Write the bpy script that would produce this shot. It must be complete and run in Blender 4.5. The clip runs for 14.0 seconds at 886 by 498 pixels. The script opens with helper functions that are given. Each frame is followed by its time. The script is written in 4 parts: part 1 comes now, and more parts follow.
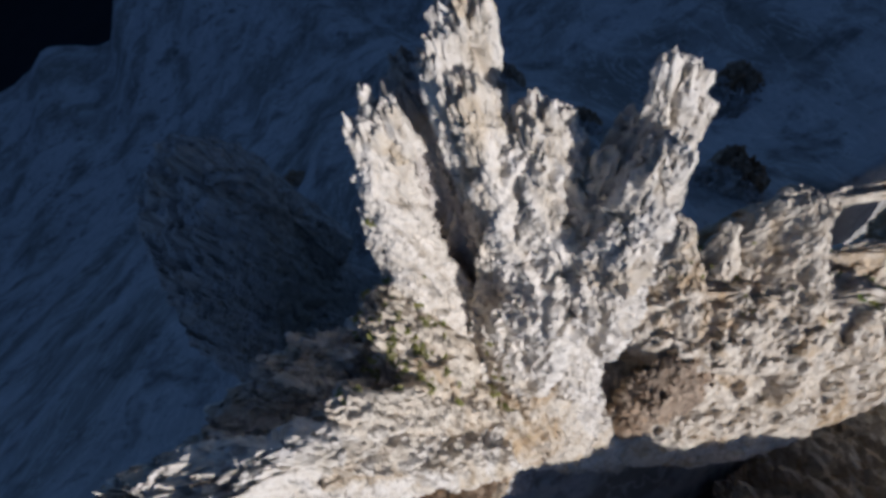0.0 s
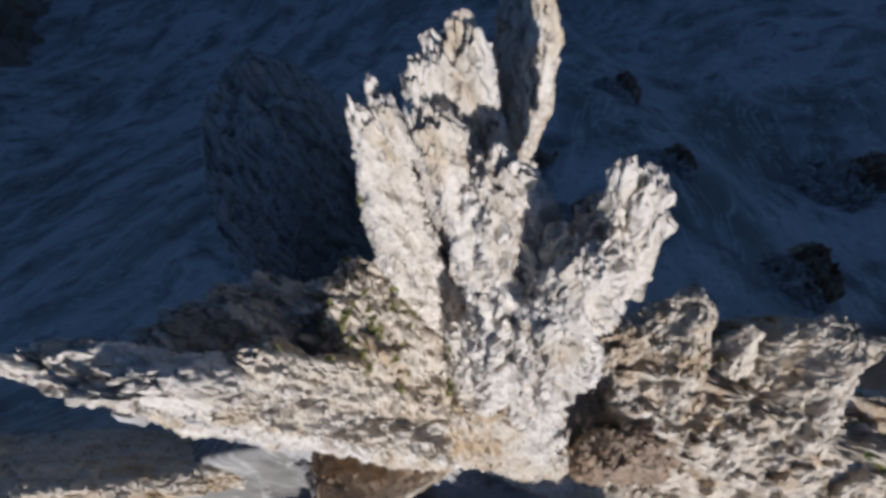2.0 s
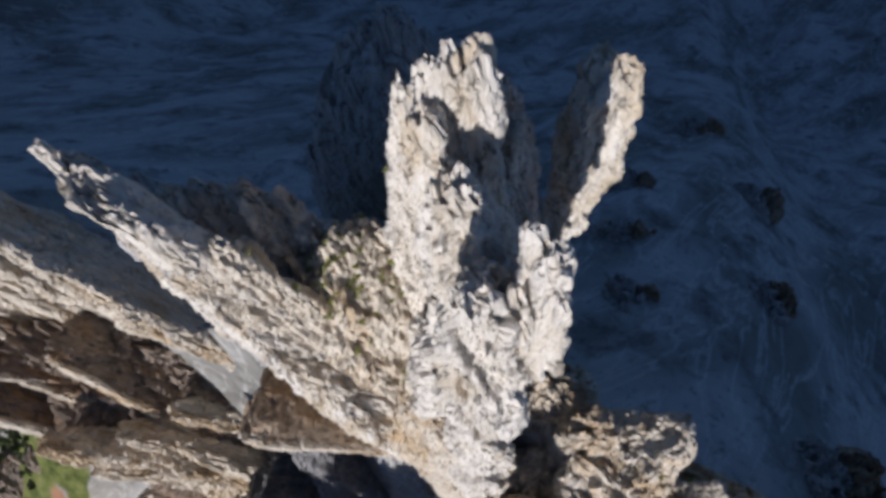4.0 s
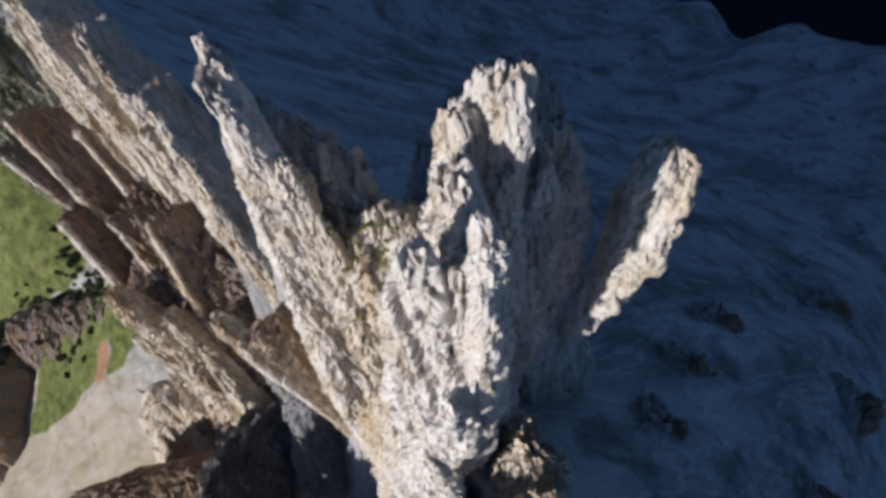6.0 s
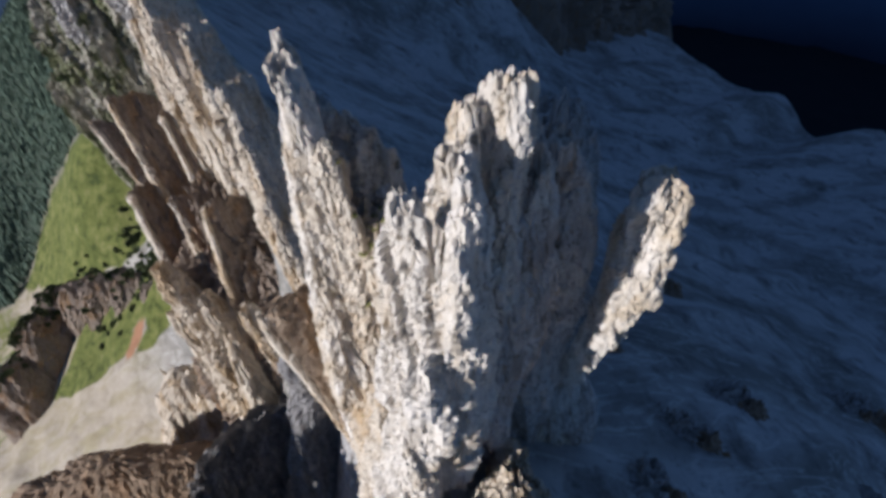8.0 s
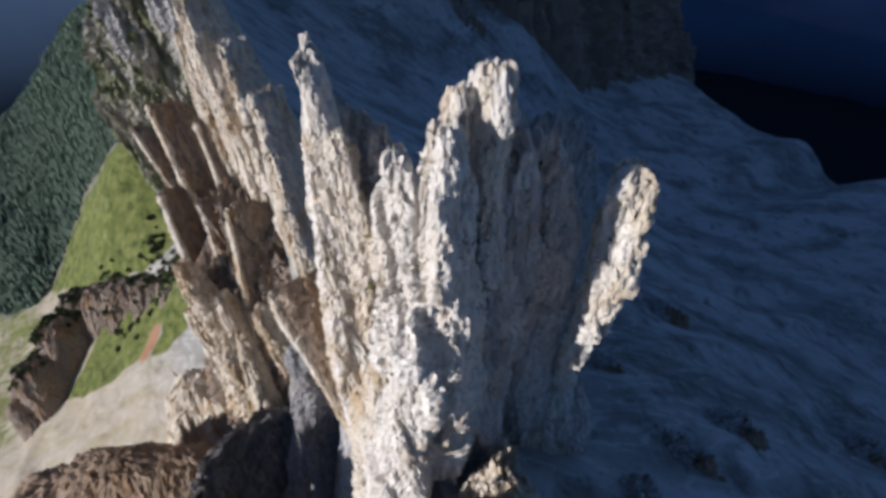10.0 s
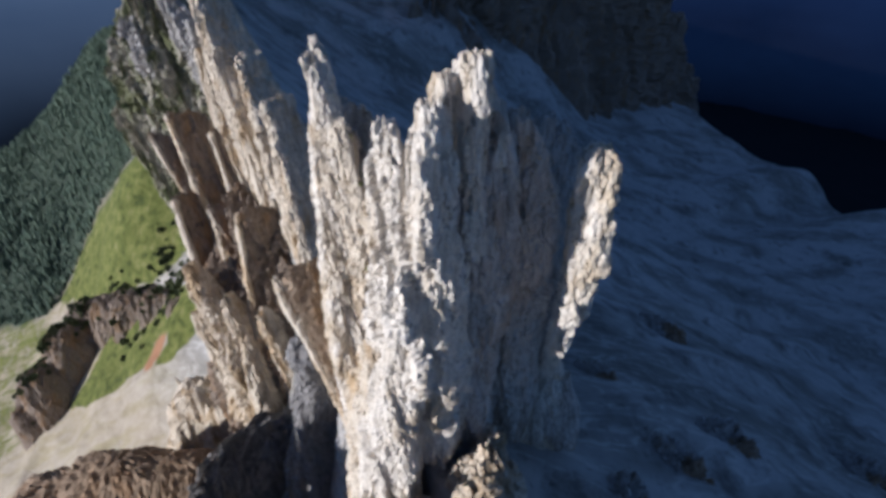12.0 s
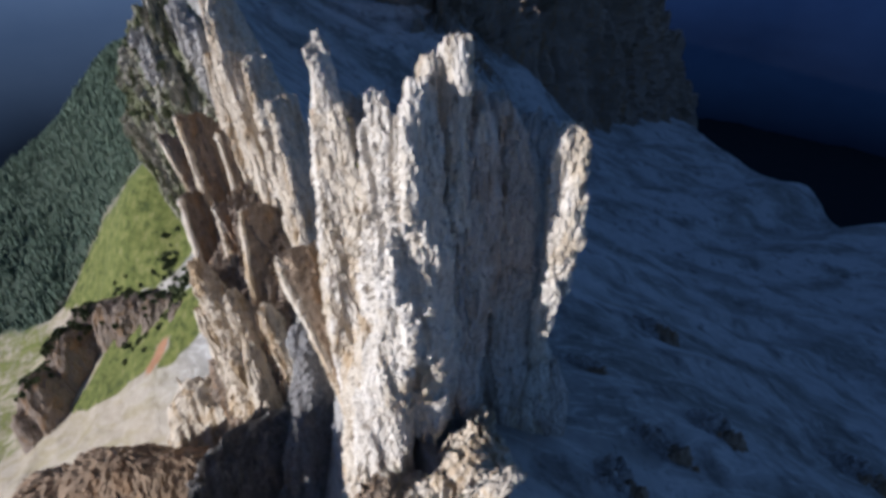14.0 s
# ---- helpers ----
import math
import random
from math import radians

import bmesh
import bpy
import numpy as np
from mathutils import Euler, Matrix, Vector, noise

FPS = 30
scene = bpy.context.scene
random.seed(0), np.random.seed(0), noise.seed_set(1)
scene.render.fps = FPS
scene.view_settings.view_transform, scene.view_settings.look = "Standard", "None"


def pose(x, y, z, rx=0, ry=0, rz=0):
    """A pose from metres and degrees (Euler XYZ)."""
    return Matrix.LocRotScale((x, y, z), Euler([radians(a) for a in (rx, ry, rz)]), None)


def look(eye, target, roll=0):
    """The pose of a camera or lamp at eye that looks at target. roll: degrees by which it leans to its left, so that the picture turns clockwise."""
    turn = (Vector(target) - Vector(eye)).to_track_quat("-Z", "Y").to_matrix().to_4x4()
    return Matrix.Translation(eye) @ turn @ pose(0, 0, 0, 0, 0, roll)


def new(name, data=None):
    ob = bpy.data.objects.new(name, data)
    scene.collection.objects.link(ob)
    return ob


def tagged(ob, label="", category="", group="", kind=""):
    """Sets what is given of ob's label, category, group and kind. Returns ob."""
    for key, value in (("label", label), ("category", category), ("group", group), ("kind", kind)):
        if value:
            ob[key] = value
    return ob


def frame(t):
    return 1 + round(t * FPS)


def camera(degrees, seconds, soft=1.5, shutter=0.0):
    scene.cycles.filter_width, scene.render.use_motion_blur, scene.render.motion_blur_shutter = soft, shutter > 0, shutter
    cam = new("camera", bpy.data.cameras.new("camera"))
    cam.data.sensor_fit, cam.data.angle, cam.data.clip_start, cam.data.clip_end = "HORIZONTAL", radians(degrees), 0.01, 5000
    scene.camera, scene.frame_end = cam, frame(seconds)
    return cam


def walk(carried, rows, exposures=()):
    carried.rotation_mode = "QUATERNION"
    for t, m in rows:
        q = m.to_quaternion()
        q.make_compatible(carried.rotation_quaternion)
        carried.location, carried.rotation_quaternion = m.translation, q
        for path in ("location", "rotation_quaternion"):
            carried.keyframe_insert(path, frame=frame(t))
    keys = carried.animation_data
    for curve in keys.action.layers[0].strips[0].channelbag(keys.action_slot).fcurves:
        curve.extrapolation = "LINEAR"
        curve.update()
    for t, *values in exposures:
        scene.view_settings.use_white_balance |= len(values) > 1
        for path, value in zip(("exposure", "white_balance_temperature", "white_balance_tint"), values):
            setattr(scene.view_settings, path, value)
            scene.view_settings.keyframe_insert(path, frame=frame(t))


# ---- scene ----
cam = camera(84.7, 14.0, soft=3.7)
PATH = [
    (0, (-3.666, 1.751, 100.948), (-2.845, 2.194, 99.179), -38.1),
    (0.5, (-2.676, -0.38, 100.799), (-1.893, 0.13, 99.031), -38.0),
    (1, (-1.693, -2.572, 100.671), (-0.943, -1.995, 98.909), -37.2),
    (1.5, (-0.717, -4.673, 100.496), (-0.002, -4.03, 98.742), -35.5),
    (2, (0.242, -6.714, 100.3), (0.915, -6.005, 98.555), -33.2),
    (2.5, (1.248, -8.786, 99.965), (1.876, -8.006, 98.233), -30.7),
    (3, (2.292, -10.931, 99.599), (2.877, -10.08, 97.886), -28.0),
    (5.5, (7.504, -22.44, 98.995), (7.81, -21.196, 97.46), -9.3),
    (6, (8.192, -24.421, 98.776), (8.453, -23.118, 97.282), -6.5),
    (6.5, (8.883, -26.431, 98.52), (9.102, -25.074, 97.067), -4.4),
    (7, (9.426, -28.505, 98.266), (9.611, -27.105, 96.85), -2.9),
    (7.5, (9.947, -30.593, 98.052), (10.103, -29.157, 96.668), -1.8),
    (8, (10.402, -32.666, 97.899), (10.534, -31.2, 96.545), -1.1),
    (10.5, (13.039, -44.184, 96.774), (13.104, -42.614, 95.537), 0.5),
    (11, (13.553, -46.587, 96.493), (13.613, -45.001, 95.277), 0.6),
    (11.5, (14.096, -49.031, 96.15), (14.15, -47.426, 94.957), 0.8),
    (12, (14.664, -51.311, 95.758), (14.714, -49.693, 94.582), 0.9),
    (12.5, (15.218, -53.525, 95.302), (15.265, -51.897, 94.141), 0.9),
    (13, (15.742, -55.737, 94.845), (15.787, -54.099, 93.698), 0.9),
    (13.5, (16.269, -57.969, 94.487), (16.312, -56.322, 93.353), 1.0),
    (14, (16.656, -60.225, 94.051), (16.699, -58.573, 92.925), 1.1),
]
walk(cam, [(t, look(eye, target, roll)) for t, eye, target, roll in PATH], [(0, -0.25, 5420, 20), (6, -0.08, 5420, 20), (14, 0.15, 5340, 20)])

# ---------------------------------------------------------------- light
SUN_AZ, SUN_EL = radians(239.2), radians(14.0)      # where the sun stands: round from +y to +x, and up
to_sun = Vector((math.sin(SUN_AZ) * math.cos(SUN_EL), math.cos(SUN_AZ) * math.cos(SUN_EL), math.sin(SUN_EL)))
lamp = bpy.data.lights.new("sun", "SUN")
lamp.energy, lamp.angle, lamp.color = 5.0, radians(0.6), (1.0, 0.925, 0.765)
new("sun", lamp).matrix_world = look(to_sun * 900, (0, 0, 0))
world = bpy.data.worlds.new("world")
scene.world = world
world.use_nodes = True
sky = world.node_tree.nodes.new("ShaderNodeTexSky")
sky.sky_type, sky.sun_disc, sky.sun_elevation, sky.sun_rotation = "NISHITA", False, SUN_EL, SUN_AZ
sky.altitude, sky.air_density, sky.dust_density, sky.ozone_density = 1900, 1.0, 0.3, 3.0
back = world.node_tree.nodes["Background"]
back.inputs["Strength"].default_value = 0.076
world.node_tree.links.new(sky.outputs[0], back.inputs["Color"])


# ---------------------------------------------------------------- materials
class Mat:
    """Short hand for building a node material."""

    def __init__(self, name, rough=0.9):
        self.m = bpy.data.materials.new(name)
        self.m.use_nodes = True
        self.t = self.m.node_tree
        self.bsdf = self.t.nodes["Principled BSDF"]
        self.bsdf.inputs["Roughness"].default_value = rough
        self.bsdf.inputs["Specular IOR Level"].default_value = 0.25
        self.pos = self.node("ShaderNodeNewGeometry").outputs["Position"]

    def node(self, kind, **kw):
        n = self.t.nodes.new(kind)
        for key, v in kw.items():
            n.inputs[key.replace("_", " ")].default_value = v
        return n

    def link(self, a, b):
        self.t.links.new(a, b)

    def scaled(self, x, y, z, rot=(0, 0, 0)):
        n = self.node("ShaderNodeMapping")
        n.inputs["Scale"].default_value, n.inputs["Rotation"].default_value = (x, y, z), [radians(a) for a in rot]
        self.link(self.pos, n.inputs["Vector"])
        return n.outputs[0]

    def noise(self, vec, scale, detail=6, rough=0.6, warp=0.0):
        n = self.node("ShaderNodeTexNoise", Scale=scale, Detail=detail, Roughness=rough, Distortion=warp)
        self.link(vec, n.inputs["Vector"])
        return n.outputs["Fac"]

    def voronoi(self, vec, scale, feature="DISTANCE_TO_EDGE"):
        n = self.node("ShaderNodeTexVoronoi", Scale=scale)
        n.feature = feature
        self.link(vec, n.inputs["Vector"])
        return n.outputs["Distance"]

    def ramp(self, fac, *stops):
        n = self.node("ShaderNodeValToRGB")
        els = n.color_ramp.elements
        while len(els) < len(stops):
            els.new(0.5)
        for e, (p, c) in zip(els, stops):
            e.position, e.color = p, (*c, 1) if len(c) == 3 else c
        self.link(fac, n.inputs["Fac"])
        return n.outputs["Color"]

    def mix(self, fac, a, b, how="MIX"):
        n = self.node("ShaderNodeMix")
        n.data_type, n.blend_type = "RGBA", how
        for v, sock in ((fac, n.inputs[0]), (a, n.inputs[6]), (b, n.inputs[7])):
            if hasattr(v, "links"):
                self.link(v, sock)
            else:
                sock.default_value = v if isinstance(v, float) else (*v, 1)
        return n.outputs[2]

    def math(self, how, a, b):
        n = self.node("ShaderNodeMath")
        n.operation = how
        for v, sock in ((a, n.inputs[0]), (b, n.inputs[1])):
            if hasattr(v, "links"):
                self.link(v, sock)
            else:
                sock.default_value = v
        return n.outputs[0]

    def attr(self, name):
        n = self.node("ShaderNodeAttribute")
        n.attribute_name = name
        return n.outputs["Fac"]

    def bump(self, height, dist, strength=1.0, under=None):
        n = self.node("ShaderNodeBump", Strength=strength, Distance=dist)
        self.link(height, n.inputs["Height"])
        if under:
            self.link(under, n.inputs["Normal"])
        return n.outputs[0]

    def done(self, colour, normal=None):
        self.link(colour, self.bsdf.inputs["Base Color"])
        if normal:
            self.link(normal, self.bsdf.inputs["Normal"])
        return self.m


def g3(v):
    return (v, v, v)


def rock_material(name, pale, mid, dark, ochre, ochre_from=0.56, stain=0.7):
    m = Mat(name, 0.92)
    tall = m.scaled(1, 1, 0.30, (7, 5, 0))
    big = m.noise(tall, 0.12, 6, 0.66, 0.8)
    fine = m.noise(tall, 0.75, 10, 0.70)
    grain = m.noise(m.scaled(1, 1, 0.7), 4.0, 7, 0.72)
    bent = m.node("ShaderNodeTexNoise", Scale=0.5, Detail=5.0)
    m.link(m.pos, bent.inputs["Vector"])
    shift = m.node("ShaderNodeVectorMath")
    shift.operation = "MULTIPLY_ADD"
    shift.inputs[1].default_value = (2.2, 2.2, 2.2)
    m.link(bent.outputs["Color"], shift.inputs[0])
    m.link(m.scaled(1, 1, 0.22, (8, 5, 0)), shift.inputs[2])
    crack = m.voronoi(shift.outputs[0], 0.55)
    broken = m.ramp(m.noise(m.pos, 0.5, 4, 0.6), (0.46, g3(0)), (0.60, g3(1)))
    col = m.ramp(fine, (0.28, dark), (0.40, mid), (0.56, pale))
    patch = m.ramp(big, (ochre_from - 0.04, g3(0)), (ochre_from + 0.09, g3(1)))
    col = m.mix(m.math("MULTIPLY", patch, stain), col, m.mix(fine, [c * 0.5 for c in ochre], [min(1, c * 1.2) for c in ochre]))
    runs = m.noise(m.scaled(1, 1, 0.09, (6, 4, 0)), 1.6, 8, 0.74, 0.3)
    col = m.mix(m.ramp(runs, (0.34, g3(0.6)), (0.46, g3(0))), col, m.mix(grain, dark, mid))
    lichen = m.ramp(m.noise(m.pos, 0.33, 7, 0.72), (0.60, g3(0)), (0.70, g3(0.35)))
    col = m.mix(lichen, col, [c * 0.75 for c in mid])
    seam = m.math("MULTIPLY", m.ramp(crack, (0.0, g3(0.85)), (0.05, g3(0))), broken)
    pits = m.ramp(m.noise(m.scaled(1, 1, 0.6), 1.9, 6, 0.65), (0.31, g3(0.55)), (0.38, g3(0)))
    col = m.mix(pits, col, (0.12, 0.10, 0.075))
    col = m.mix(seam, col, (0.09, 0.075, 0.055))
    col = m.mix(0.3, col, m.mix(grain, g3(0.2), g3(0.9)), "OVERLAY")
    n = m.bump(fine, 0.18, 0.9)
    n = m.bump(m.math("SUBTRACT", 1.0, seam), 0.22, 0.8, n)
    n = m.bump(runs, 0.12, 0.5, n)
    n = m.bump(grain, 0.08, 0.8, n)
    return m.done(col, n)


ROCK = rock_material("limestone", (0.71, 0.645, 0.545), (0.57, 0.505, 0.41), (0.30, 0.255, 0.20), (0.52, 0.38, 0.20), 0.56, 0.6)
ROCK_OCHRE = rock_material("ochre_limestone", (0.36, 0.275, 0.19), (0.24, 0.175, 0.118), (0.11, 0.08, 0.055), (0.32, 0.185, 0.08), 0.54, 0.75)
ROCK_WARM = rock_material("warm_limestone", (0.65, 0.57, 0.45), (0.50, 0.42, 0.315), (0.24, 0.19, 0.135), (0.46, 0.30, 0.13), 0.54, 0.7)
# on the fins this brown stands in for warm limestone in shade
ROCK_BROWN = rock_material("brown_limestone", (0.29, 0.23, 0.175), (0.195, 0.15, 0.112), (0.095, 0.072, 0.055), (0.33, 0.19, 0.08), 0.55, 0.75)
ROCK_RUST = rock_material("rusty_limestone", (0.34, 0.25, 0.165), (0.265, 0.185, 0.118), (0.15, 0.105, 0.07), (0.33, 0.19, 0.09), 0.55, 0.6)
ROCK_GREY = rock_material("grey_limestone", (0.46, 0.435, 0.40), (0.33, 0.31, 0.28), (0.16, 0.146, 0.128), (0.30, 0.22, 0.14), 0.60, 0.6)
# darker copy of the limestone, painting the walls that lie in shade
ROCK_SHADED = rock_material("shaded_limestone", (0.60, 0.54, 0.47), (0.47, 0.415, 0.355), (0.25, 0.21, 0.17), (0.30, 0.20, 0.12), 0.54, 0.6)
# the gully's deep shade, painted as darker limestone
ROCK_GULLY_SHADE = rock_material("gully_shade_limestone", (0.27, 0.255, 0.24), (0.19, 0.18, 0.17), (0.095, 0.088, 0.082), (0.17, 0.12, 0.08), 0.60, 0.5)
ROCK_GREEN = rock_material("overgrown_limestone", (0.42, 0.385, 0.31), (0.26, 0.235, 0.175), (0.10, 0.10, 0.06), (0.10, 0.115, 0.035), 0.46, 0.9)


def ground_material():
    m = Mat("ground", 0.95)
    fine = m.noise(m.pos, 0.22, 9, 0.7)
    streak = m.noise(m.scaled(0.05, 0.05, 0.02, (0, 0, 27)), 1.0, 8, 0.65, 0.5)
    fall = m.noise(m.scaled(0.009, 0.022, 0.02, (0, 0, -26.7)), 1.0, 4, 0.5, 0.5)
    scree = m.mix(fine, (0.36, 0.345, 0.32), (0.54, 0.515, 0.475))
    scree = m.mix(m.ramp(fall, (0.38, g3(0.9)), (0.58, g3(0))), scree, m.mix(fine, (0.13, 0.122, 0.10), (0.27, 0.255, 0.22)))
    paths = m.noise(m.scaled(0.012, 0.05, 0.02, (0, 0, -40)), 1.0, 6, 0.6, 2.2)
    scree = m.mix(m.ramp(paths, (0.47, g3(0)), (0.50, g3(0.55)), (0.53, g3(0))), scree, m.mix(fine, (0.50, 0.475, 0.43), (0.74, 0.70, 0.63)))
    outcrop = m.ramp(m.math("ADD", m.math("MULTIPLY", streak, 0.6), m.math("MULTIPLY", m.noise(m.pos, 0.06, 8, 0.75), 0.5)), (0.57, g3(0)), (0.68, g3(0.85)))
    scree = m.mix(outcrop, scree, m.mix(fine, (0.05, 0.045, 0.04), (0.24, 0.22, 0.195)))
    speck = m.ramp(m.noise(m.pos, 0.42, 7, 0.75), (0.56, g3(0)), (0.66, g3(0.65)))
    scree = m.mix(speck, scree, (0.13, 0.12, 0.105))
    tufts = m.noise(m.pos, 0.11, 8, 0.72)
    runs = m.noise(m.scaled(0.014, 0.085, 0.02, (0, 0, -26.7)), 1.0, 6, 0.6, 0.7)
    grass = m.ramp(tufts, (0.34, (0.042, 0.056, 0.015)), (0.46, (0.105, 0.122, 0.026)), (0.57, (0.165, 0.172, 0.045)), (0.72, (0.245, 0.23, 0.112)))
    wood = m.ramp(tufts, (0.3, (0.03, 0.045, 0.03)), (0.7, (0.07, 0.09, 0.058)))
    earth = m.mix(fine, (0.30, 0.245, 0.165), (0.54, 0.455, 0.335))
    soil = m.ramp(m.noise(m.scaled(0.035, 0.11, 0.03, (0, 0, -26.7)), 1.0, 6, 0.65, 0.6), (0.46, g3(0)), (0.60, g3(0.8)))
    earth = m.mix(soil, earth, m.mix(tufts, (0.30, 0.215, 0.115), (0.36, 0.33, 0.16)))
    col = m.mix(m.attr("earth"), scree, earth)
    col = m.mix(m.ramp(m.math("ADD", m.attr("red"), m.math("MULTIPLY", m.math("SUBTRACT", tufts, 0.5), 1.0)), (0.52, g3(0)), (0.76, g3(0.9))), col, m.mix(fine, (0.22, 0.09, 0.04), (0.48, 0.24, 0.12)))
    col = m.mix(m.ramp(m.math("ADD", m.attr("grass"), m.math("ADD", m.math("MULTIPLY", m.math("SUBTRACT", tufts, 0.5), 0.9), m.math("MULTIPLY", m.math("SUBTRACT", runs, 0.52), 0.9))), (0.40, g3(0)), (0.62, g3(1))), col, grass)
    col = m.mix(m.attr("wood"), col, wood)
    # the far valley's shade, put into the colour as near-black
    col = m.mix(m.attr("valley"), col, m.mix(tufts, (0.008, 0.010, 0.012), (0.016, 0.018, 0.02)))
    n = m.bump(fine, 0.5, 0.5)
    n = m.bump(outcrop, 1.4, 0.6, n)
    n = m.bump(m.noise(m.pos, 1.4, 6, 0.7), 0.35, 0.7, n)
    return m.done(col, n)


GROUND = ground_material()


def leaf_material(name, a, b):
    m = Mat(name, 0.8)
    info = m.node("ShaderNodeNewGeometry").outputs["Random Per Island"]
    return m.done(m.mix(info, a, b))


# needle green made lighter and bluer, haze put into the colour
NEEDLES = leaf_material("conifer_needles", (0.05, 0.082, 0.058), (0.125, 0.165, 0.105))
SHRUB = leaf_material("dwarf_pine_needles", (0.04, 0.055, 0.022), (0.11, 0.125, 0.045))
TUFT = leaf_material("grass_tuft", (0.20, 0.21, 0.05), (0.42, 0.40, 0.13))
CUSHION = leaf_material("grass_cushion", (0.12, 0.19, 0.03), (0.27, 0.36, 0.07))


# ---------------------------------------------------------------- noise and meshes
YAW = -32.0                                    # the way the fins run
JOINT = 40.0                                   # the way the small joints of the rock run


def hashed(ix, iy, iz, seed):
    h = (ix.astype(np.int64) * 374761393 + iy.astype(np.int64) * 668265263 + iz.astype(np.int64) * 2147483647 + seed * 974634541) & 0xFFFFFFFF
    h = ((h ^ (h >> 13)) * 1274126177) & 0xFFFFFFFF
    h = ((h ^ (h >> 16)) * 2246822519) & 0xFFFFFFFF
    return ((h ^ (h >> 15)) & 0xFFFFFF) / float(0xFFFFFF)


def vnoise(p, seed):
    i = np.floor(p)
    f = p - i
    f = f * f * f * (f * (f * 6 - 15) + 10)
    out = 0
    for dx in (0, 1):
        wx = f[:, 0] if dx else 1 - f[:, 0]
        for dy in (0, 1):
            wy = f[:, 1] if dy else 1 - f[:, 1]
            for dz in (0, 1):
                wz = f[:, 2] if dz else 1 - f[:, 2]
                out = out + wx * wy * wz * hashed(i[:, 0] + dx, i[:, 1] + dy, i[:, 2] + dz, seed)
    return out * 2 - 1


def fbm(p, seed, octaves=5, gain=0.5):
    out, a = 0, 1.0
    for k in range(octaves):
        out, a, p = out + a * vnoise(p, seed + k), a * gain, p * 2.03 + 11.7
    return out


def ridged(p, seed, octaves=4, gain=0.5):
    out, a = 0, 1.0
    for k in range(octaves):
        out, a, p = out + a * (1 - 2 * np.abs(vnoise(p, seed + k))), a * gain, p * 2.1 + 5.3
    return out


def cells(p, seed, box=0.8):
    """For each point: how near it is to the edge of its cell, the cell's own random number, and the rise of a plane tilted at random in it."""
    i = np.floor(p)
    best = np.full(len(p), 9.0)
    second = best.copy()
    own, tilt = np.zeros(len(p)), np.zeros(len(p))
    for dx in (-1, 0, 1):
        for dy in (-1, 0, 1):
            for dz in (-1, 0, 1):
                cx, cy, cz = i[:, 0] + dx, i[:, 1] + dy, i[:, 2] + dz
                jx, jy, jz = (hashed(cx, cy, cz, seed + k) for k in (1, 2, 3))
                ex, ey, ez = p[:, 0] - cx - jx, p[:, 1] - cy - jy, p[:, 2] - cz - jz
                dist = np.sqrt(ex * ex + ey * ey + ez * ez) * (1 - box) + box * np.maximum(np.maximum(np.abs(ex), np.abs(ey)), np.abs(ez))
                near = dist < best
                second = np.where(near, best, np.minimum(second, dist))
                own = np.where(near, jx, own)
                turn = jy * 6.283
                tilt = np.where(near, (ex * np.cos(turn) + ey * np.sin(turn)) + ez * (jz - 0.5) * 1.6, tilt)
                best = np.where(near, dist, best)
    return second - best, own, tilt


def ease(a, b, v):
    u = np.clip((v - a) / (b - a), 0, 1)
    return u * u * (3 - 2 * u)


def mesh_of(name, verts, quads, tris, material, crisp=False):
    me = bpy.data.meshes.new(name)
    nq, nt = len(quads), len(tris)
    me.vertices.add(len(verts))
    me.vertices.foreach_set("co", np.asarray(verts, np.float32).ravel())
    me.loops.add(nq * 4 + nt * 3)
    me.loops.foreach_set("vertex_index", np.concatenate([np.asarray(quads, np.int32).ravel(), np.asarray(tris, np.int32).ravel()]).astype(np.int32))
    me.polygons.add(nq + nt)
    me.polygons.foreach_set("loop_start", np.concatenate([np.arange(nq) * 4, nq * 4 + np.arange(nt) * 3]).astype(np.int32))
    me.update(calc_edges=True)
    me.validate()
    me.materials.append(material)
    if crisp:
        me.shade_flat()
    return me


def thing(name, label, category, at=(0, 0, 0), group=""):
    ob = new(name)
    ob.location = at
    ob.empty_display_size = 0.5
    return tagged(ob, label, category, group)


def hang(ob, parent, label=""):
    if parent is not None:
        ob.parent = parent
        ob.matrix_parent_inverse = Matrix.Translation(parent.location).inverted()
    return tagged(ob, label)


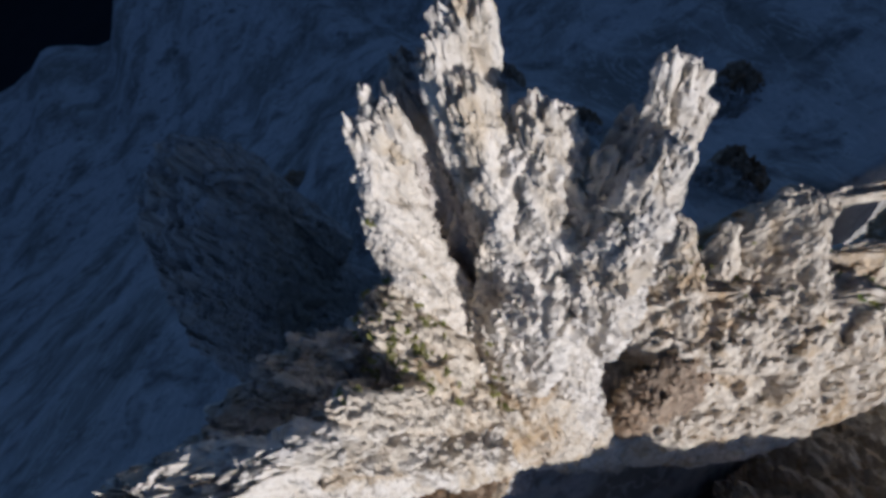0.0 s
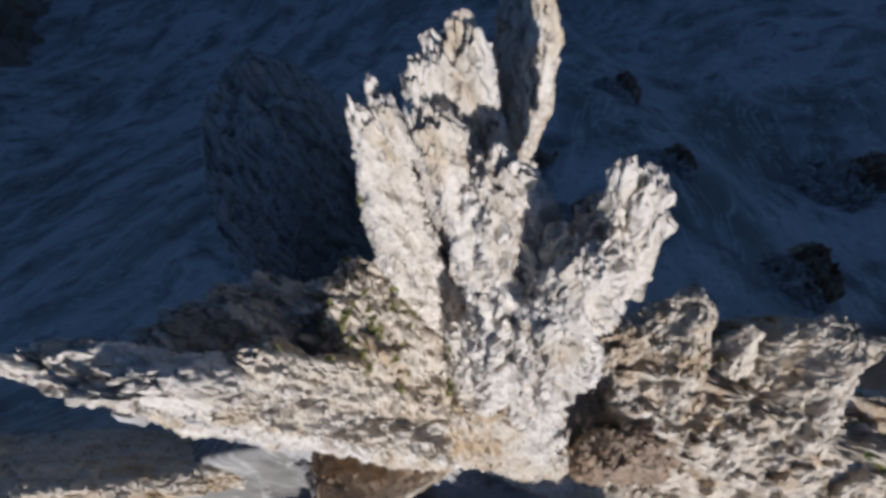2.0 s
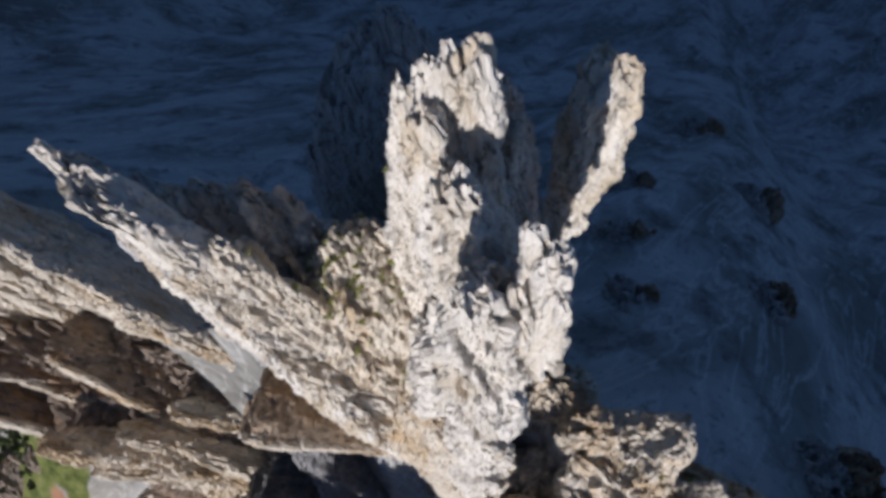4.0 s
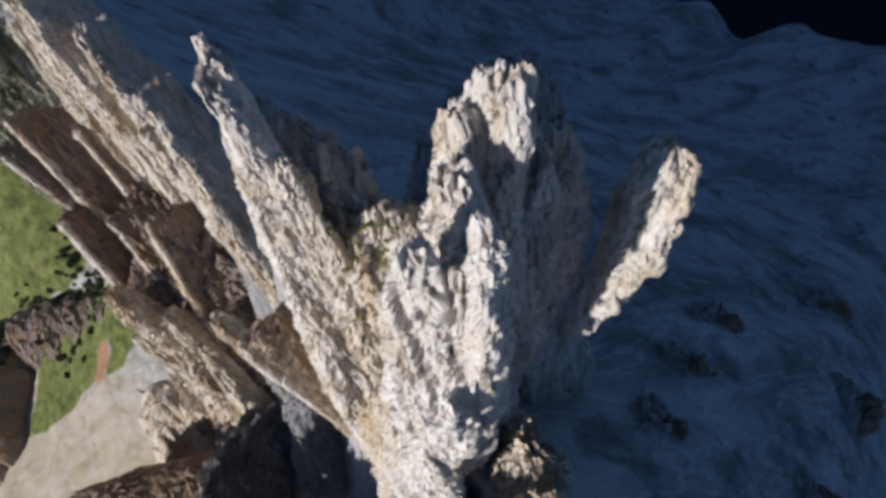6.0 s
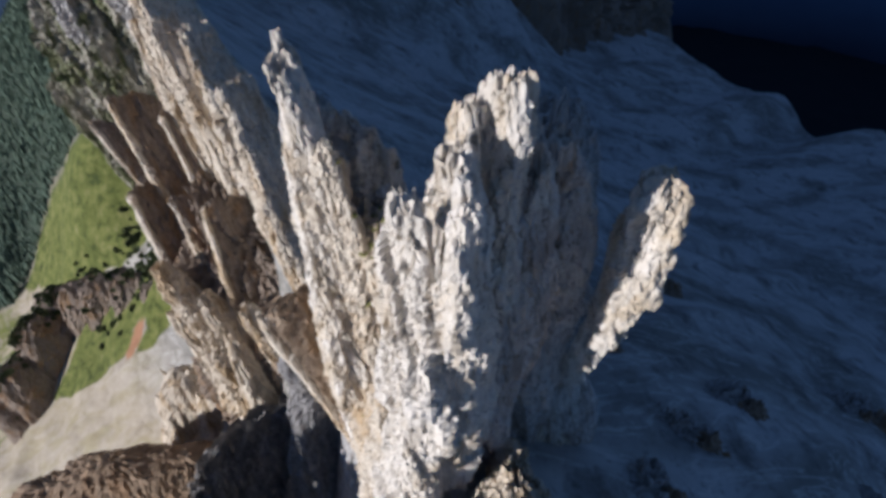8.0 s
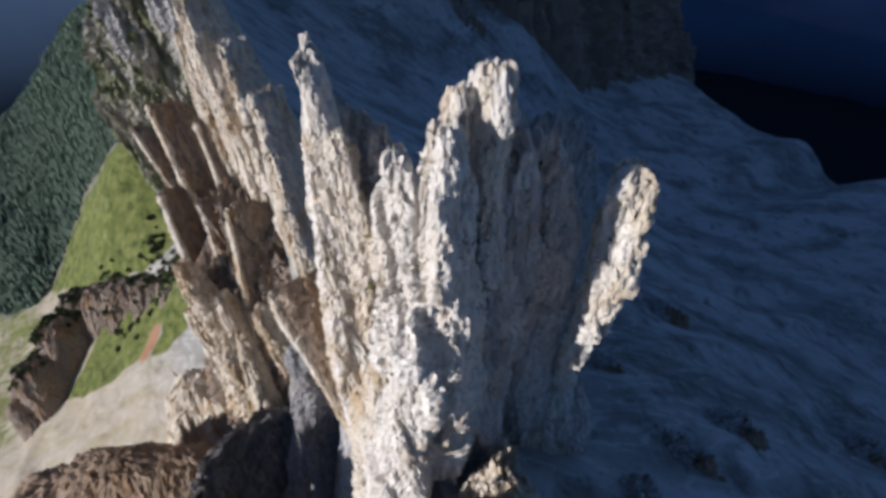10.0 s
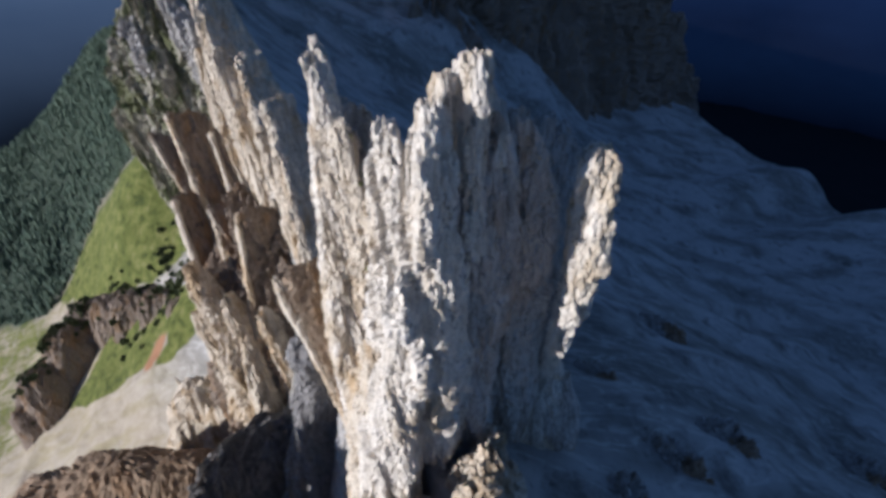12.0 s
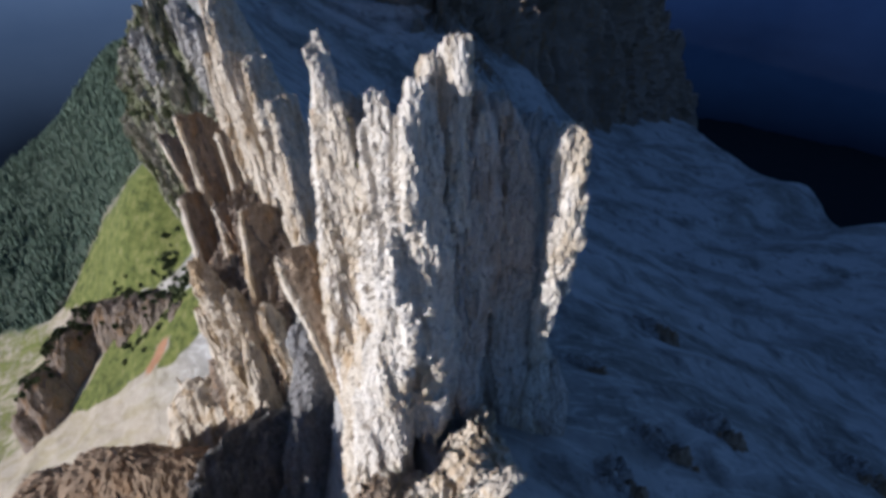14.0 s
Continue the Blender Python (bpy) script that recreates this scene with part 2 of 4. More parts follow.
def rock(name, secs, parent=None, material=None, seed=1, res=0.42, amp=1.0, block=2.2, square=3.0, dip=(0.12, 0.05), stretch=0.22, scale=1.0, flute=0.0, jag=0.7, label=""):
    """A rock form lofted through sections (x, y, z, half width, half depth, yaw), bottom first, then broken up: joints, blocks, ledges and grain."""
    secs = np.array([s if len(s) == 6 else (*s, 0) for s in secs], float)
    x, y, z, a, b, yaw = secs[-1]
    end = min(a, b)
    secs = np.vstack([secs, (x, y, z + 0.3 * end, a * 0.55, b * 0.55, yaw), (x, y, z + 0.4 * end, a * 0.1, b * 0.1, yaw)])
    step = np.linalg.norm(np.diff(secs[:, :3], axis=0), axis=1) + np.abs(np.diff(secs[:, 3])) * 0.7
    pos = np.concatenate([[0], np.cumsum(step)])
    # rows lie closer the higher up they are
    fine = np.linspace(0, pos[-1], 400)
    dense = np.cumsum(1 / (res * (1 + np.clip((25 - np.interp(fine, pos, secs[:, 2])) / 60, 0, 2))))
    rows = max(12, int(dense[-1] * fine[1]))
    at = np.interp(np.linspace(dense[0], dense[-1], rows), dense, fine)
    # smooth interpolation of the sections
    def smooth(col):
        v = secs[:, col]
        slope = np.gradient(v, pos)
        k = np.clip(np.searchsorted(pos, at, side="right") - 1, 0, len(pos) - 2)
        h = pos[k + 1] - pos[k]
        u = (at - pos[k]) / h
        lin = np.diff(v)[k] / h
        m0, m1 = slope[k], slope[k + 1]
        same = (m0 * lin > 0) & (m1 * lin > 0)
        m0, m1 = np.where(same, m0, lin), np.where(same, m1, lin)
        return (2 * u**3 - 3 * u**2 + 1) * v[k] + (u**3 - 2 * u**2 + u) * h * m0 + (3 * u**2 - 2 * u**3) * v[k + 1] + (u**3 - u**2) * h * m1
    cx, cy, cz, rx, ry, yw = (smooth(c) for c in range(6))
    # the top closes over a few rows
    big = np.mean((rx + ry) / 2)
    around = int(np.clip(2 * math.pi * big / res, 24, 360))
    a = np.linspace(0, 2 * math.pi, around, endpoint=False)
    c, s = np.cos(a), np.sin(a)
    r = (np.abs(c) ** square + np.abs(s) ** square) ** (-1 / square)
    px, py = c * r, s * r
    yr = np.radians(yw)[:, None]
    lx, ly = rx[:, None] * px, ry[:, None] * py
    X = cx[:, None] + lx * np.cos(yr) - ly * np.sin(yr)
    Y = cy[:, None] + lx * np.sin(yr) + ly * np.cos(yr)
    Z = np.repeat(cz[:, None], around, 1)
    P = np.stack([X, Y, Z], 2)
    # outward normals of the plain form
    du = np.roll(P, -1, 1) - np.roll(P, 1, 1)
    dv = np.gradient(P, axis=0)
    N = np.cross(du, dv)
    N /= np.maximum(np.linalg.norm(N, axis=2, keepdims=True), 1e-9)
    broad = np.minimum(rx, ry)
    size = np.repeat(np.where(at > pos[-3], np.maximum(broad, end * 0.8), broad)[:, None], around, 1)
    p, nrm, size = P.reshape(-1, 3), N.reshape(-1, 3), size.ravel()
    # joints run along and across the ridge and lean a little
    q = p / scale
    turn = radians(JOINT)
    gx, gy = q[:, 0] + q[:, 2] * dip[0], q[:, 1] + q[:, 2] * dip[1]
    q = np.stack([gx * math.cos(turn) + gy * math.sin(turn), gy * math.cos(turn) - gx * math.sin(turn), q[:, 2]], 1)
    tall = q * (1, 1, stretch)
    k = np.minimum(1.0, size / (2.2 * scale)) * amp * scale
    warp = np.stack([fbm(tall / 6, seed + 50 + i, 3) for i in range(3)], 1) * 0.22
    edge, own, tilt = cells(tall / (block * 1.7) + warp, seed)
    edge2, own2, tilt2 = cells(tall * (1, 1, 1.3) / (block * 0.7) + warp * 1.6, seed + 9)
    edge3, own3, tilt3 = cells(tall * (1, 1, 1.6) / (block * 0.28) + warp * 2.4, seed + 19)
    d = 1.1 * fbm(tall / 8.0, seed + 20, 3) * np.minimum(1.0, size / (5 * scale)) * amp * scale
    d += k * (1.15 * (own - 0.5) + 0.7 * tilt - 0.55 * np.exp(-edge * 26))
    worn = 0.45 + 0.75 * ease(-0.3, 0.5, fbm(q / 6, seed + 60, 2))
    d += k * (0.60 * (own2 - 0.5) + 0.34 * tilt2 - 0.26 * np.exp(-edge2 * 22)) * worn
    d += k * (0.36 * (own3 - 0.5) + 0.20 * tilt3 - 0.10 * np.exp(-edge3 * 16))
    d += k * 0.10 * ridged(q * (1, 1, 0.14) / 0.9, seed + 30, 4, 0.6)
    if flute:
        d += flute * (ridged(q * (1, 1, 0.06) / 4.2, seed + 35, 4, 0.5) - 0.4)
    ledge = ((q[:, 2] * 0.19 + fbm(q / 5, seed + 40, 3) * 0.7) % 1.0)
    d -= k * 0.40 * np.exp(-ledge * 9)
    # columns end at different heights
    post, reach, _ = cells(q * (1, 1, 0.05) / (block * 0.75) + warp, seed + 77)
    p = p + np.stack([0 * d, 0 * d, k * block * 1.7 * (reach - 0.5) * ease(0.35, 0.9, np.abs(nrm[:, 2]) + 0.25)], 1)
    # the crown is splintered
    crown = ease(z - 2.6 * end - 1.5, z, p[:, 2])
    _, spike, slant = cells(q * (1, 1, 0.04) / np.clip(0.55 * end, 0.35, 1.1) + warp, seed + 81)
    p = p + np.stack([0 * d, 0 * d, crown * np.clip(0.9 * end + 0.5, 0.6, 2.2) * scale * jag * (1.3 * (spike - 0.6) + 0.8 * slant)], 1)
    p = p + nrm * d[:, None]
    j = np.arange(rows - 1)[:, None] * around + np.arange(around)[None, :]
    j2 = np.arange(rows - 1)[:, None] * around + np.roll(np.arange(around), -1)[None, :]
    quads = np.stack([j, j2, j2 + around, j + around], 2).reshape(-1, 4)
    last = (rows - 1) * around
    top, low = p[last:].mean(0), p[:around].mean(0)
    n = len(p)
    ring = np.arange(around)
    tris = np.concatenate([np.stack([last + ring, last + np.roll(ring, -1), np.full(around, n)], 1), np.stack([np.roll(ring, -1), ring, np.full(around, n + 1)], 1)])
    ob = new(name, mesh_of(name, np.vstack([p, top, low]), quads, tris, material or ROCK, True))
    return hang(ob, parent, label)


# ---------------------------------------------------------------- the ground
O, RX, RY = (15.0, 5.0), -0.45, 0.893          # the ridge: a point on it, and its run


def along(x, y):
    dx, dy = x - O[0], y - O[1]
    return dx * RX + dy * RY, dx * RY - dy * RX


def height(x, y):
    s, d = along(x, y)
    n = np.interp(d, [0, 12, 30, 65, 118, 432, 905, 1060, 1600, 5000], [-6, -11, -22, -38, -62, -249, -391, -428, -930, -980])
    n = n + 0.22 * np.clip(s - 300, 0, 700) * ease(100, 500, d) * (1 - ease(1060, 1500, d))
    n = n + (20 + 45 * np.exp(-(((s - 385) / 50) ** 2)) + 55 * (1 - ease(225, 300, s))) * ease(600, 1020, d) * (1 - ease(1060, 1500, d))
    so = np.interp(-d, [0, 8, 20, 32, 61, 97, 141, 185, 260, 500, 900, 2200, 5000], [-6, -44, -95, -124, -154, -190, -234, -276, -335, -480, -650, -900, -900])
    so = so + 70 * ease(330, 430, s) * np.exp(-(((d + 84) / 60) ** 2)) * (d < 0) + 122 * ease(380, 850, s) * ease(30, 180, -d) - 700 * ease(850, 1300, s) * ease(20, 120, -d)
    so = so - 42 * (1 - ease(190, 300, s)) * ease(35, 70, -d)
    z = np.where(d > 0, n, so)
    z = z + (45 + 0.3 * np.clip(s - 380, 0, 500)) * ease(90, 150, s) * np.exp(-np.abs(d) / 70) * (d > -4)
    z = z - 60 * ease(30, 130, -s)
    z = z + ease(430, 640, s) * np.interp(d, [0, 60, 125, 243, 357, 470, 620], [0, 25, 65, 100, 125, 100, 0])
    p = np.stack([s / 52 + 0.4 * vnoise(np.stack([s / 120, d / 120, 0 * s], 1), 4), d / 190, np.zeros_like(s)], 1)
    far = ease(0, 300, np.abs(d))
    z = z + (1.0 + 3.6 * far) * ridged(p, 3, 4, 0.42) * ease(20, 60, np.abs(d)) * (0.6 + 0.4 * (d > 0))
    z = z + (1.2 + 3 * far) * fbm(np.stack([s / 34, d / np.where(d > 0, 60, 22), x * 0], 1), 8, 5, 0.5) * ease(12, 40, np.abs(d))
    return z


def cover(x, y):
    """How much grass, wood and bare earth there is at a place, and how much painted valley shade."""
    s, d = along(x, y)
    wob = 25 * fbm(np.stack([x / 60, y / 60, x * 0], 1), 70, 4)
    out = -d
    low = np.interp(out, [62, 89, 140, 193], [261, 265, 291, 333])
    high = np.interp(out, [62, 110, 146, 158, 193], [300, 344, 364, 346, 338])
    grass = ease(-4, 4, s - low + wob * 0.25) * (1 - ease(-2, 8, s - high)) * ease(52, 62, out) * (1 - ease(185, 205, out + wob * 0.3))
    low = np.interp(out, [54, 96, 130, 222], [345, 350, 380, 520])
    high = np.interp(out, [54, 135, 165, 195, 222, 600], [412, 510, 525, 505, 490, 800])
    grass = np.maximum(grass, 0.57 * ease(190, 230, out) * (1 - ease(380, 480, out)) * ease(300, 400, s))
    grass = np.maximum(grass, ease(-6, 8, s - low + wob * 0.3) * (1 - ease(-8, 8, s - high + wob * 0.4)) * ease(40, 55, out) * (1 - ease(225, 262, out + wob * 0.5)))
    wood = ease(-6, 8, s - high + wob * 0.4) * ease(40, 60, out)
    wood = np.maximum(np.maximum(wood, ease(1090, 1180, d)), ease(520, 700, out))
    earth = ease(60, 130, out + wob * 0.6) * 0.85
    red = np.exp(-(((s - 284) / 9) ** 2 + ((out - 93) / 9) ** 2)) + np.exp(-(((s - 277) / 5) ** 2 + ((out - 104) / 10) ** 2))
    # where the valley floor is painted dark for shade
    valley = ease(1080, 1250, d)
    return grass * (1 - 0.8 * np.clip(red, 0, 1)), np.clip(wood, 0, 1), earth, np.clip(red, 0, 1), valley


def build_ground():
    n = 450
    u = np.linspace(-1, 1, n)
    b = math.asinh(4300 / 46)
    gx, gy = np.meshgrid(5 + 46 * np.sinh(b * u), 45 + 46 * np.sinh(b * u))
    x, y = gx.ravel(), gy.ravel()
    z = height(x, y)
    i = (np.arange(n - 1)[:, None] * n + np.arange(n - 1)[None, :]).ravel()
    quads = np.stack([i, i + 1, i + n + 1, i + n], 1)
    me = mesh_of("ground", np.stack([x, y, z], 1), quads, np.zeros((0, 3), int), GROUND)
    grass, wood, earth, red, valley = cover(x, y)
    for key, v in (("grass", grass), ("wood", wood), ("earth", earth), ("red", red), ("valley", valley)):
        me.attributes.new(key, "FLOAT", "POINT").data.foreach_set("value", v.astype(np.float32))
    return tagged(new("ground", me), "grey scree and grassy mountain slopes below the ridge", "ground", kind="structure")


build_ground()

# ---------------------------------------------------------------- the rock tower
UX, UY = (math.cos(radians(YAW)), math.sin(radians(YAW))), (-math.sin(radians(YAW)), math.cos(radians(YAW)))


def edged(*secs):
    """Sections that share one sharp upright edge: (edge x, edge y, z, half length of the sunny face, half length of the shaded face)."""
    return [(x - a * UX[0] + b * UY[0], y - a * UX[1] + b * UY[1], z, a, b, YAW) for x, y, z, a, b in secs]


tower = thing("rock_tower", "pale jagged limestone tower with several prongs on the ridge", "rock tower", (10, 8, -60))
rock("front_buttress", edged((19, 11, -90, 14, 9), (16.6, 7, -20, 11.5, 6.5), (17, 4.6, 4, 10.5, 5.5), (17, 2, 22, 9.6, 5.2), (16.2, -2.9, 44, 6.6, 4.8), (15.6, -5.3, 55, 5.2, 4.4), (15.0, -6.6, 63, 3.6, 3.2), (14.7, -7.2, 69, 2.5, 2.2), (14.4, -7.1, 73, 1.5, 1.3)), tower, seed=3, square=6)
rock("prong", [(13.4, -4.6, 60, 2.2, 2.0, JOINT), (13.8, -5.4, 71, 1.4, 1.3, JOINT), (14.1, -5.9, 76.6, 0.7, 0.7, JOINT), (14.2, -6.0, 79.4, 0.3, 0.3, JOINT)], tower, seed=5, res=0.2, block=1.0, square=5, amp=0.95)
rock("prong", [(13.8, -6.0, 64, 1.8, 1.6, JOINT), (14.3, -7.0, 74, 0.9, 0.9, JOINT), (14.4, -7.1, 77.8, 0.4, 0.4, JOINT)], tower, seed=6, res=0.2, block=1.0, square=5, amp=0.95)
rock("prong", [(13.8, -6.2, 62, 1.5, 1.3, JOINT), (13.8, -7.3, 71, 0.9, 0.8, JOINT), (13.8, -7.7, 76.0, 0.35, 0.3, JOINT)], tower, seed=206, res=0.2, block=1.0, square=5, amp=0.95)
rock("prong", [(10, -0.2, 46, 4, 4, YAW), (10.2, -1.8, 58, 3.0, 2.8, YAW), (10.2, -3.6, 69, 2.2, 1.9, YAW), (10.2, -4.7, 75, 1.3, 1.2, YAW), (10.0, -5.0, 77.6, 0.7, 0.7)], tower, seed=7, res=0.2, block=1.0, square=5, amp=0.95)
rock("front_panel", [(11.6, 2.6, 30, 4.4, 3.6, YAW), (11.8, 0.8, 46, 3.7, 3.0, YAW), (12.0, -0.9, 58, 3.0, 2.4, YAW), (12.2, -2.5, 66, 2.2, 1.6, YAW), (12.2, -3.2, 70, 1.3, 1.0, YAW)], tower, seed=4, res=0.26, block=1.6, square=5, amp=0.9)
rock("main_pinnacle", [(12.5, 12.5, 0, 8.5, 7, YAW), (14.2, 9, 38, 6.0, 5.0, YAW), (16.2, 6.6, 52, 3.8, 3.4, YAW), (17, 6.4, 58, 2.6, 2.4, YAW), (17.2, 6.2, 61.5, 1.6, 1.4, YAW)], tower, seed=9, res=0.3, square=4)
rock("west_column", [(15.0, 5.4, 48, 3.0, 3.6, JOINT), (15.2, 4.8, 62, 1.9, 2.5, JOINT), (15.4, 4.5, 71, 1.4, 1.9, JOINT), (15.6, 4.7, 76.4, 1.1, 1.5, JOINT), (16.1, 5.0, 78.9, 0.8, 1.0, JOINT)], tower, seed=10, res=0.2, block=1.15, square=5, amp=0.85)
rock("arch", [(18.2, 7.2, 52, 2.2, 2.2, JOINT), (18.2, 6.8, 68, 1.1, 1.5, JOINT), (18.3, 6.3, 77, 0.9, 1.3, JOINT), (18.6, 5.6, 79.9, 0.8, 1.3, JOINT), (18.8, 5.2, 81.0, 0.6, 1.0, JOINT)], tower, seed=16, res=0.2, block=1.0, square=5, amp=0.7)
rock("east_column", [(20.0, 5.6, 54, 2.8, 2.8, JOINT), (20.0, 5.0, 66, 1.5, 1.8, JOINT), (20.0, 4.4, 73, 1.4, 1.5, JOINT), (19.9, 4.1, 79, 1.4, 1.5, JOINT), (19.6, 4.1, 81.5, 1.1, 1.2, JOINT)], tower, seed=12, res=0.2, block=1.15, square=5, amp=0.9)
rock("foot_buttress", [(3, 3, -110, 14, 13), (3.5, 3.5, -50, 10.5, 10), (5.2, 5, -10, 6.8, 6.5), (7.4, 5, 10, 5.2, 5), (9.4, 3.6, 26, 4.4, 4.2), (10.4, 2, 40, 2.6, 2.8), (10.6, 1.4, 45, 1.2, 1.4)], tower, seed=14)
rock("foot", [(1, 10, -90, 10, 9), (1.5, 10, -40, 8, 7.5), (3, 9.5, 0, 6, 6), (5, 9, 22, 3.6, 4), (6.4, 9, 34, 1.4, 1.6)], tower, ROCK_WARM, seed=18)
rock("step", [(14.4, 1.6, 56, 3.0, 3.6, JOINT), (14.6, 1.0, 68, 2.3, 3.0, JOINT), (14.8, 1.0, 74.4, 1.7, 2.1, JOINT), (14.8, 1.0, 77.2, 1.1, 1.0, JOINT)], tower, seed=11, res=0.24, block=1.2, square=5, amp=0.9)
rock("rear_pillar", [(14, 18, 25, 6, 5, JOINT), (17.6, 17.4, 48, 3.6, 3.6, JOINT), (19.4, 16.8, 58, 2.5, 2.8, JOINT), (20.4, 15.0, 66, 1.9, 2.2, JOINT), (20.8, 13.6, 71, 1.6, 1.8, JOINT), (20.8, 12.6, 73.8, 1.2, 1.3, JOINT)], tower, seed=13, res=0.22, block=1.2, square=5, amp=0.8)
rock("tip", [(21.2, 12.9, 70, 1.2, 1.2, JOINT), (21.4, 12.6, 74.6, 0.6, 0.6, JOINT), (21.5, 12.6, 76, 0.3, 0.3)], tower, seed=207, res=0.2, block=1.0)
rock("tip", [(20.0, 11.6, 70, 1.2, 1.2, JOINT), (19.8, 11.0, 74.4, 0.8, 0.7, JOINT), (19.8, 10.9, 75.8, 0.4, 0.4)], tower, seed=208, res=0.2, block=1.0)
rock("shaded_shoulder", [(19, 25, -60, 10, 10), (20.5, 20, 0, 7.5, 7), (21.6, 15, 25, 6, 6), (22.6, 10.6, 42, 5.2, 5.6), (23.2, 8.2, 58, 3.8, 4), (23.2, 7.2, 67, 2.7, 3), (22.7, 6.8, 72.5, 1.7, 2), (22.3, 6.6, 75, 0.9, 1.2)], tower, ROCK_SHADED, seed=15, res=0.34)
rock("knob", [(23.4, 5.2, 68, 1.0, 1.0), (23.5, 4.6, 71.4, 0.7, 0.7), (23.5, 4.2, 72.8, 0.4, 0.4)], tower, seed=210, res=0.2, block=0.8)
rock("shaded_wall", [(30, 29, -50, 14, 6), (30, 25, 5, 11, 5), (30, 20, 35, 9, 4), (29, 16, 50, 7, 3.4), (27.8, 13, 62, 5.2, 2.8), (26.4, 11, 69, 3.2, 2.0), (25, 9.6, 72, 1.6, 1.4)], tower, ROCK_SHADED, seed=17, res=0.36)
rock("saddle", [(6, 21, -70, 12, 10), (5.5, 20.5, 10, 9, 7), (6.5, 20.5, 38, 8, 5), (8.4, 20.8, 51, 6.8, 2.8), (9, 21, 56, 4.6, 1.4)], tower, ROCK_WARM, seed=19)

needle = thing("rock_needle", "slender limestone needle standing on the shaded flank of the ridge", "rock needle", (38, 16, -20))
rock("shaft", [(43, 26, -55, 10, 9), (43.2, 28, 0, 3.4, 3.4), (41.2, 20.8, 12, 1.9, 2.3), (40.0, 16.2, 25, 1.9, 2.4), (39.6, 12.3, 38, 2.3, 3.2), (38.8, 9.4, 50, 2.8, 3.7), (37.2, 7.0, 61, 2.4, 3.4), (36.4, 5.4, 67.5, 1.9, 2.6), (36.3, 5.4, 70, 1.3, 1.9)], needle, seed=21, res=0.3, amp=0.9, block=1.5, square=5, jag=0.3)
rock("foot", [(48, 32, -60, 12, 11), (47.5, 30, -25, 8, 8), (47, 29, -8, 5, 5), (46.6, 28.6, 0, 2, 2)], needle, ROCK_SHADED, seed=22)

spire = thing("rock_spire", "tall pale limestone spire with a thin needle tip", "rock spire", (-5, 23, -60))
rock("body", [(3, 25, -90, 9, 12), (0.5, 25, 0, 6.0, 10), (-1.6, 24, 33, 4.2, 8), (-2.0, 24.6, 50, 3.6, 6.2), (-1.8, 24.4, 62, 2.8, 5.9), (-1.8, 24.2, 69, 1.9, 5.3), (-2.2, 25, 73.6, 1.4, 4.6), (-3.4, 27.4, 76, 0.8, 2.8)], spire, seed=23, res=0.3, square=4)
rock("tip", [(-4.2, 29.6, 55, 2.2, 3), (-4.2, 30.8, 68, 1.3, 1.8), (-4.2, 31.4, 73.4, 0.75, 0.9), (-4.2, 31.6, 75.4, 0.55, 0.6), (-4.2, 31.7, 77.2, 0.3, 0.3)], spire, seed=25, res=0.2, block=0.9)
rock("rear_wall", [(6, 32, -70, 18, 12, -40), (5, 30, 20, 14, 7, -40), (4.5, 29, 45, 11, 4.6, -40), (4, 29.5, 55, 9.5, 3.2, -40), (3, 30.5, 61, 7, 1.8, -40), (1.5, 32, 65, 4, 0.8, -40)], spire, ROCK, seed=28, res=0.4, amp=1.7, block=1.8)
# added behind the spire so that the pinnacle stays in shade
rock("rear_crest", [(-8, 47, -130, 13, 28), (-5, 45, -20, 6.5, 22), (-4, 42, 43, 3.5, 15), (-3.8, 40, 56, 2.4, 11), (-3.6, 36, 64, 1.2, 5)], spire, ROCK_GREY, seed=26, res=0.6)
rock("curtain", [(3, 20, 20, 9, 4, -15), (1.8, 20, 44, 7, 2.4, -15), (0.6, 20.2, 54, 5, 1.7, -15), (-1, 20.4, 62, 3, 1.3, -15), (-2.2, 20.6, 67, 1.2, 0.9, -15)], spire, ROCK_WARM, seed=209, res=0.3, block=1.6)
rock("rib", [(3.4, 19.5, 36, 2.6, 2.2), (3.6, 18.8, 52, 1.4, 1.3), (2.2, 19.2, 60, 0.9, 1.1), (0.8, 20, 68, 0.6, 0.7)], spire, ROCK_WARM, seed=27, res=0.26, block=1.2)

flake = thing("rock_flake", "flat-topped rock flake leaning against the spire, its shaded face painted brown", "rock", (-2, 25, -40))
# the face's shade is painted as ochre rock; lit_edge is the lit copy
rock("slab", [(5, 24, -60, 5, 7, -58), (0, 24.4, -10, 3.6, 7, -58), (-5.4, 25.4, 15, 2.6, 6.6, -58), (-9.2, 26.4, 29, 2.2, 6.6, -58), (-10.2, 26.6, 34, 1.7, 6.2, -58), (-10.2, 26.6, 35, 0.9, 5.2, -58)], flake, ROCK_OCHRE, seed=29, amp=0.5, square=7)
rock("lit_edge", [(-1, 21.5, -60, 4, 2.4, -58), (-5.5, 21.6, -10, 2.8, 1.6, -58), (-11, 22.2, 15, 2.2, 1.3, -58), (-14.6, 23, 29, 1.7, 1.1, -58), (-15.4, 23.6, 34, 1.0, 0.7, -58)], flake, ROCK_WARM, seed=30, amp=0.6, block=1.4)

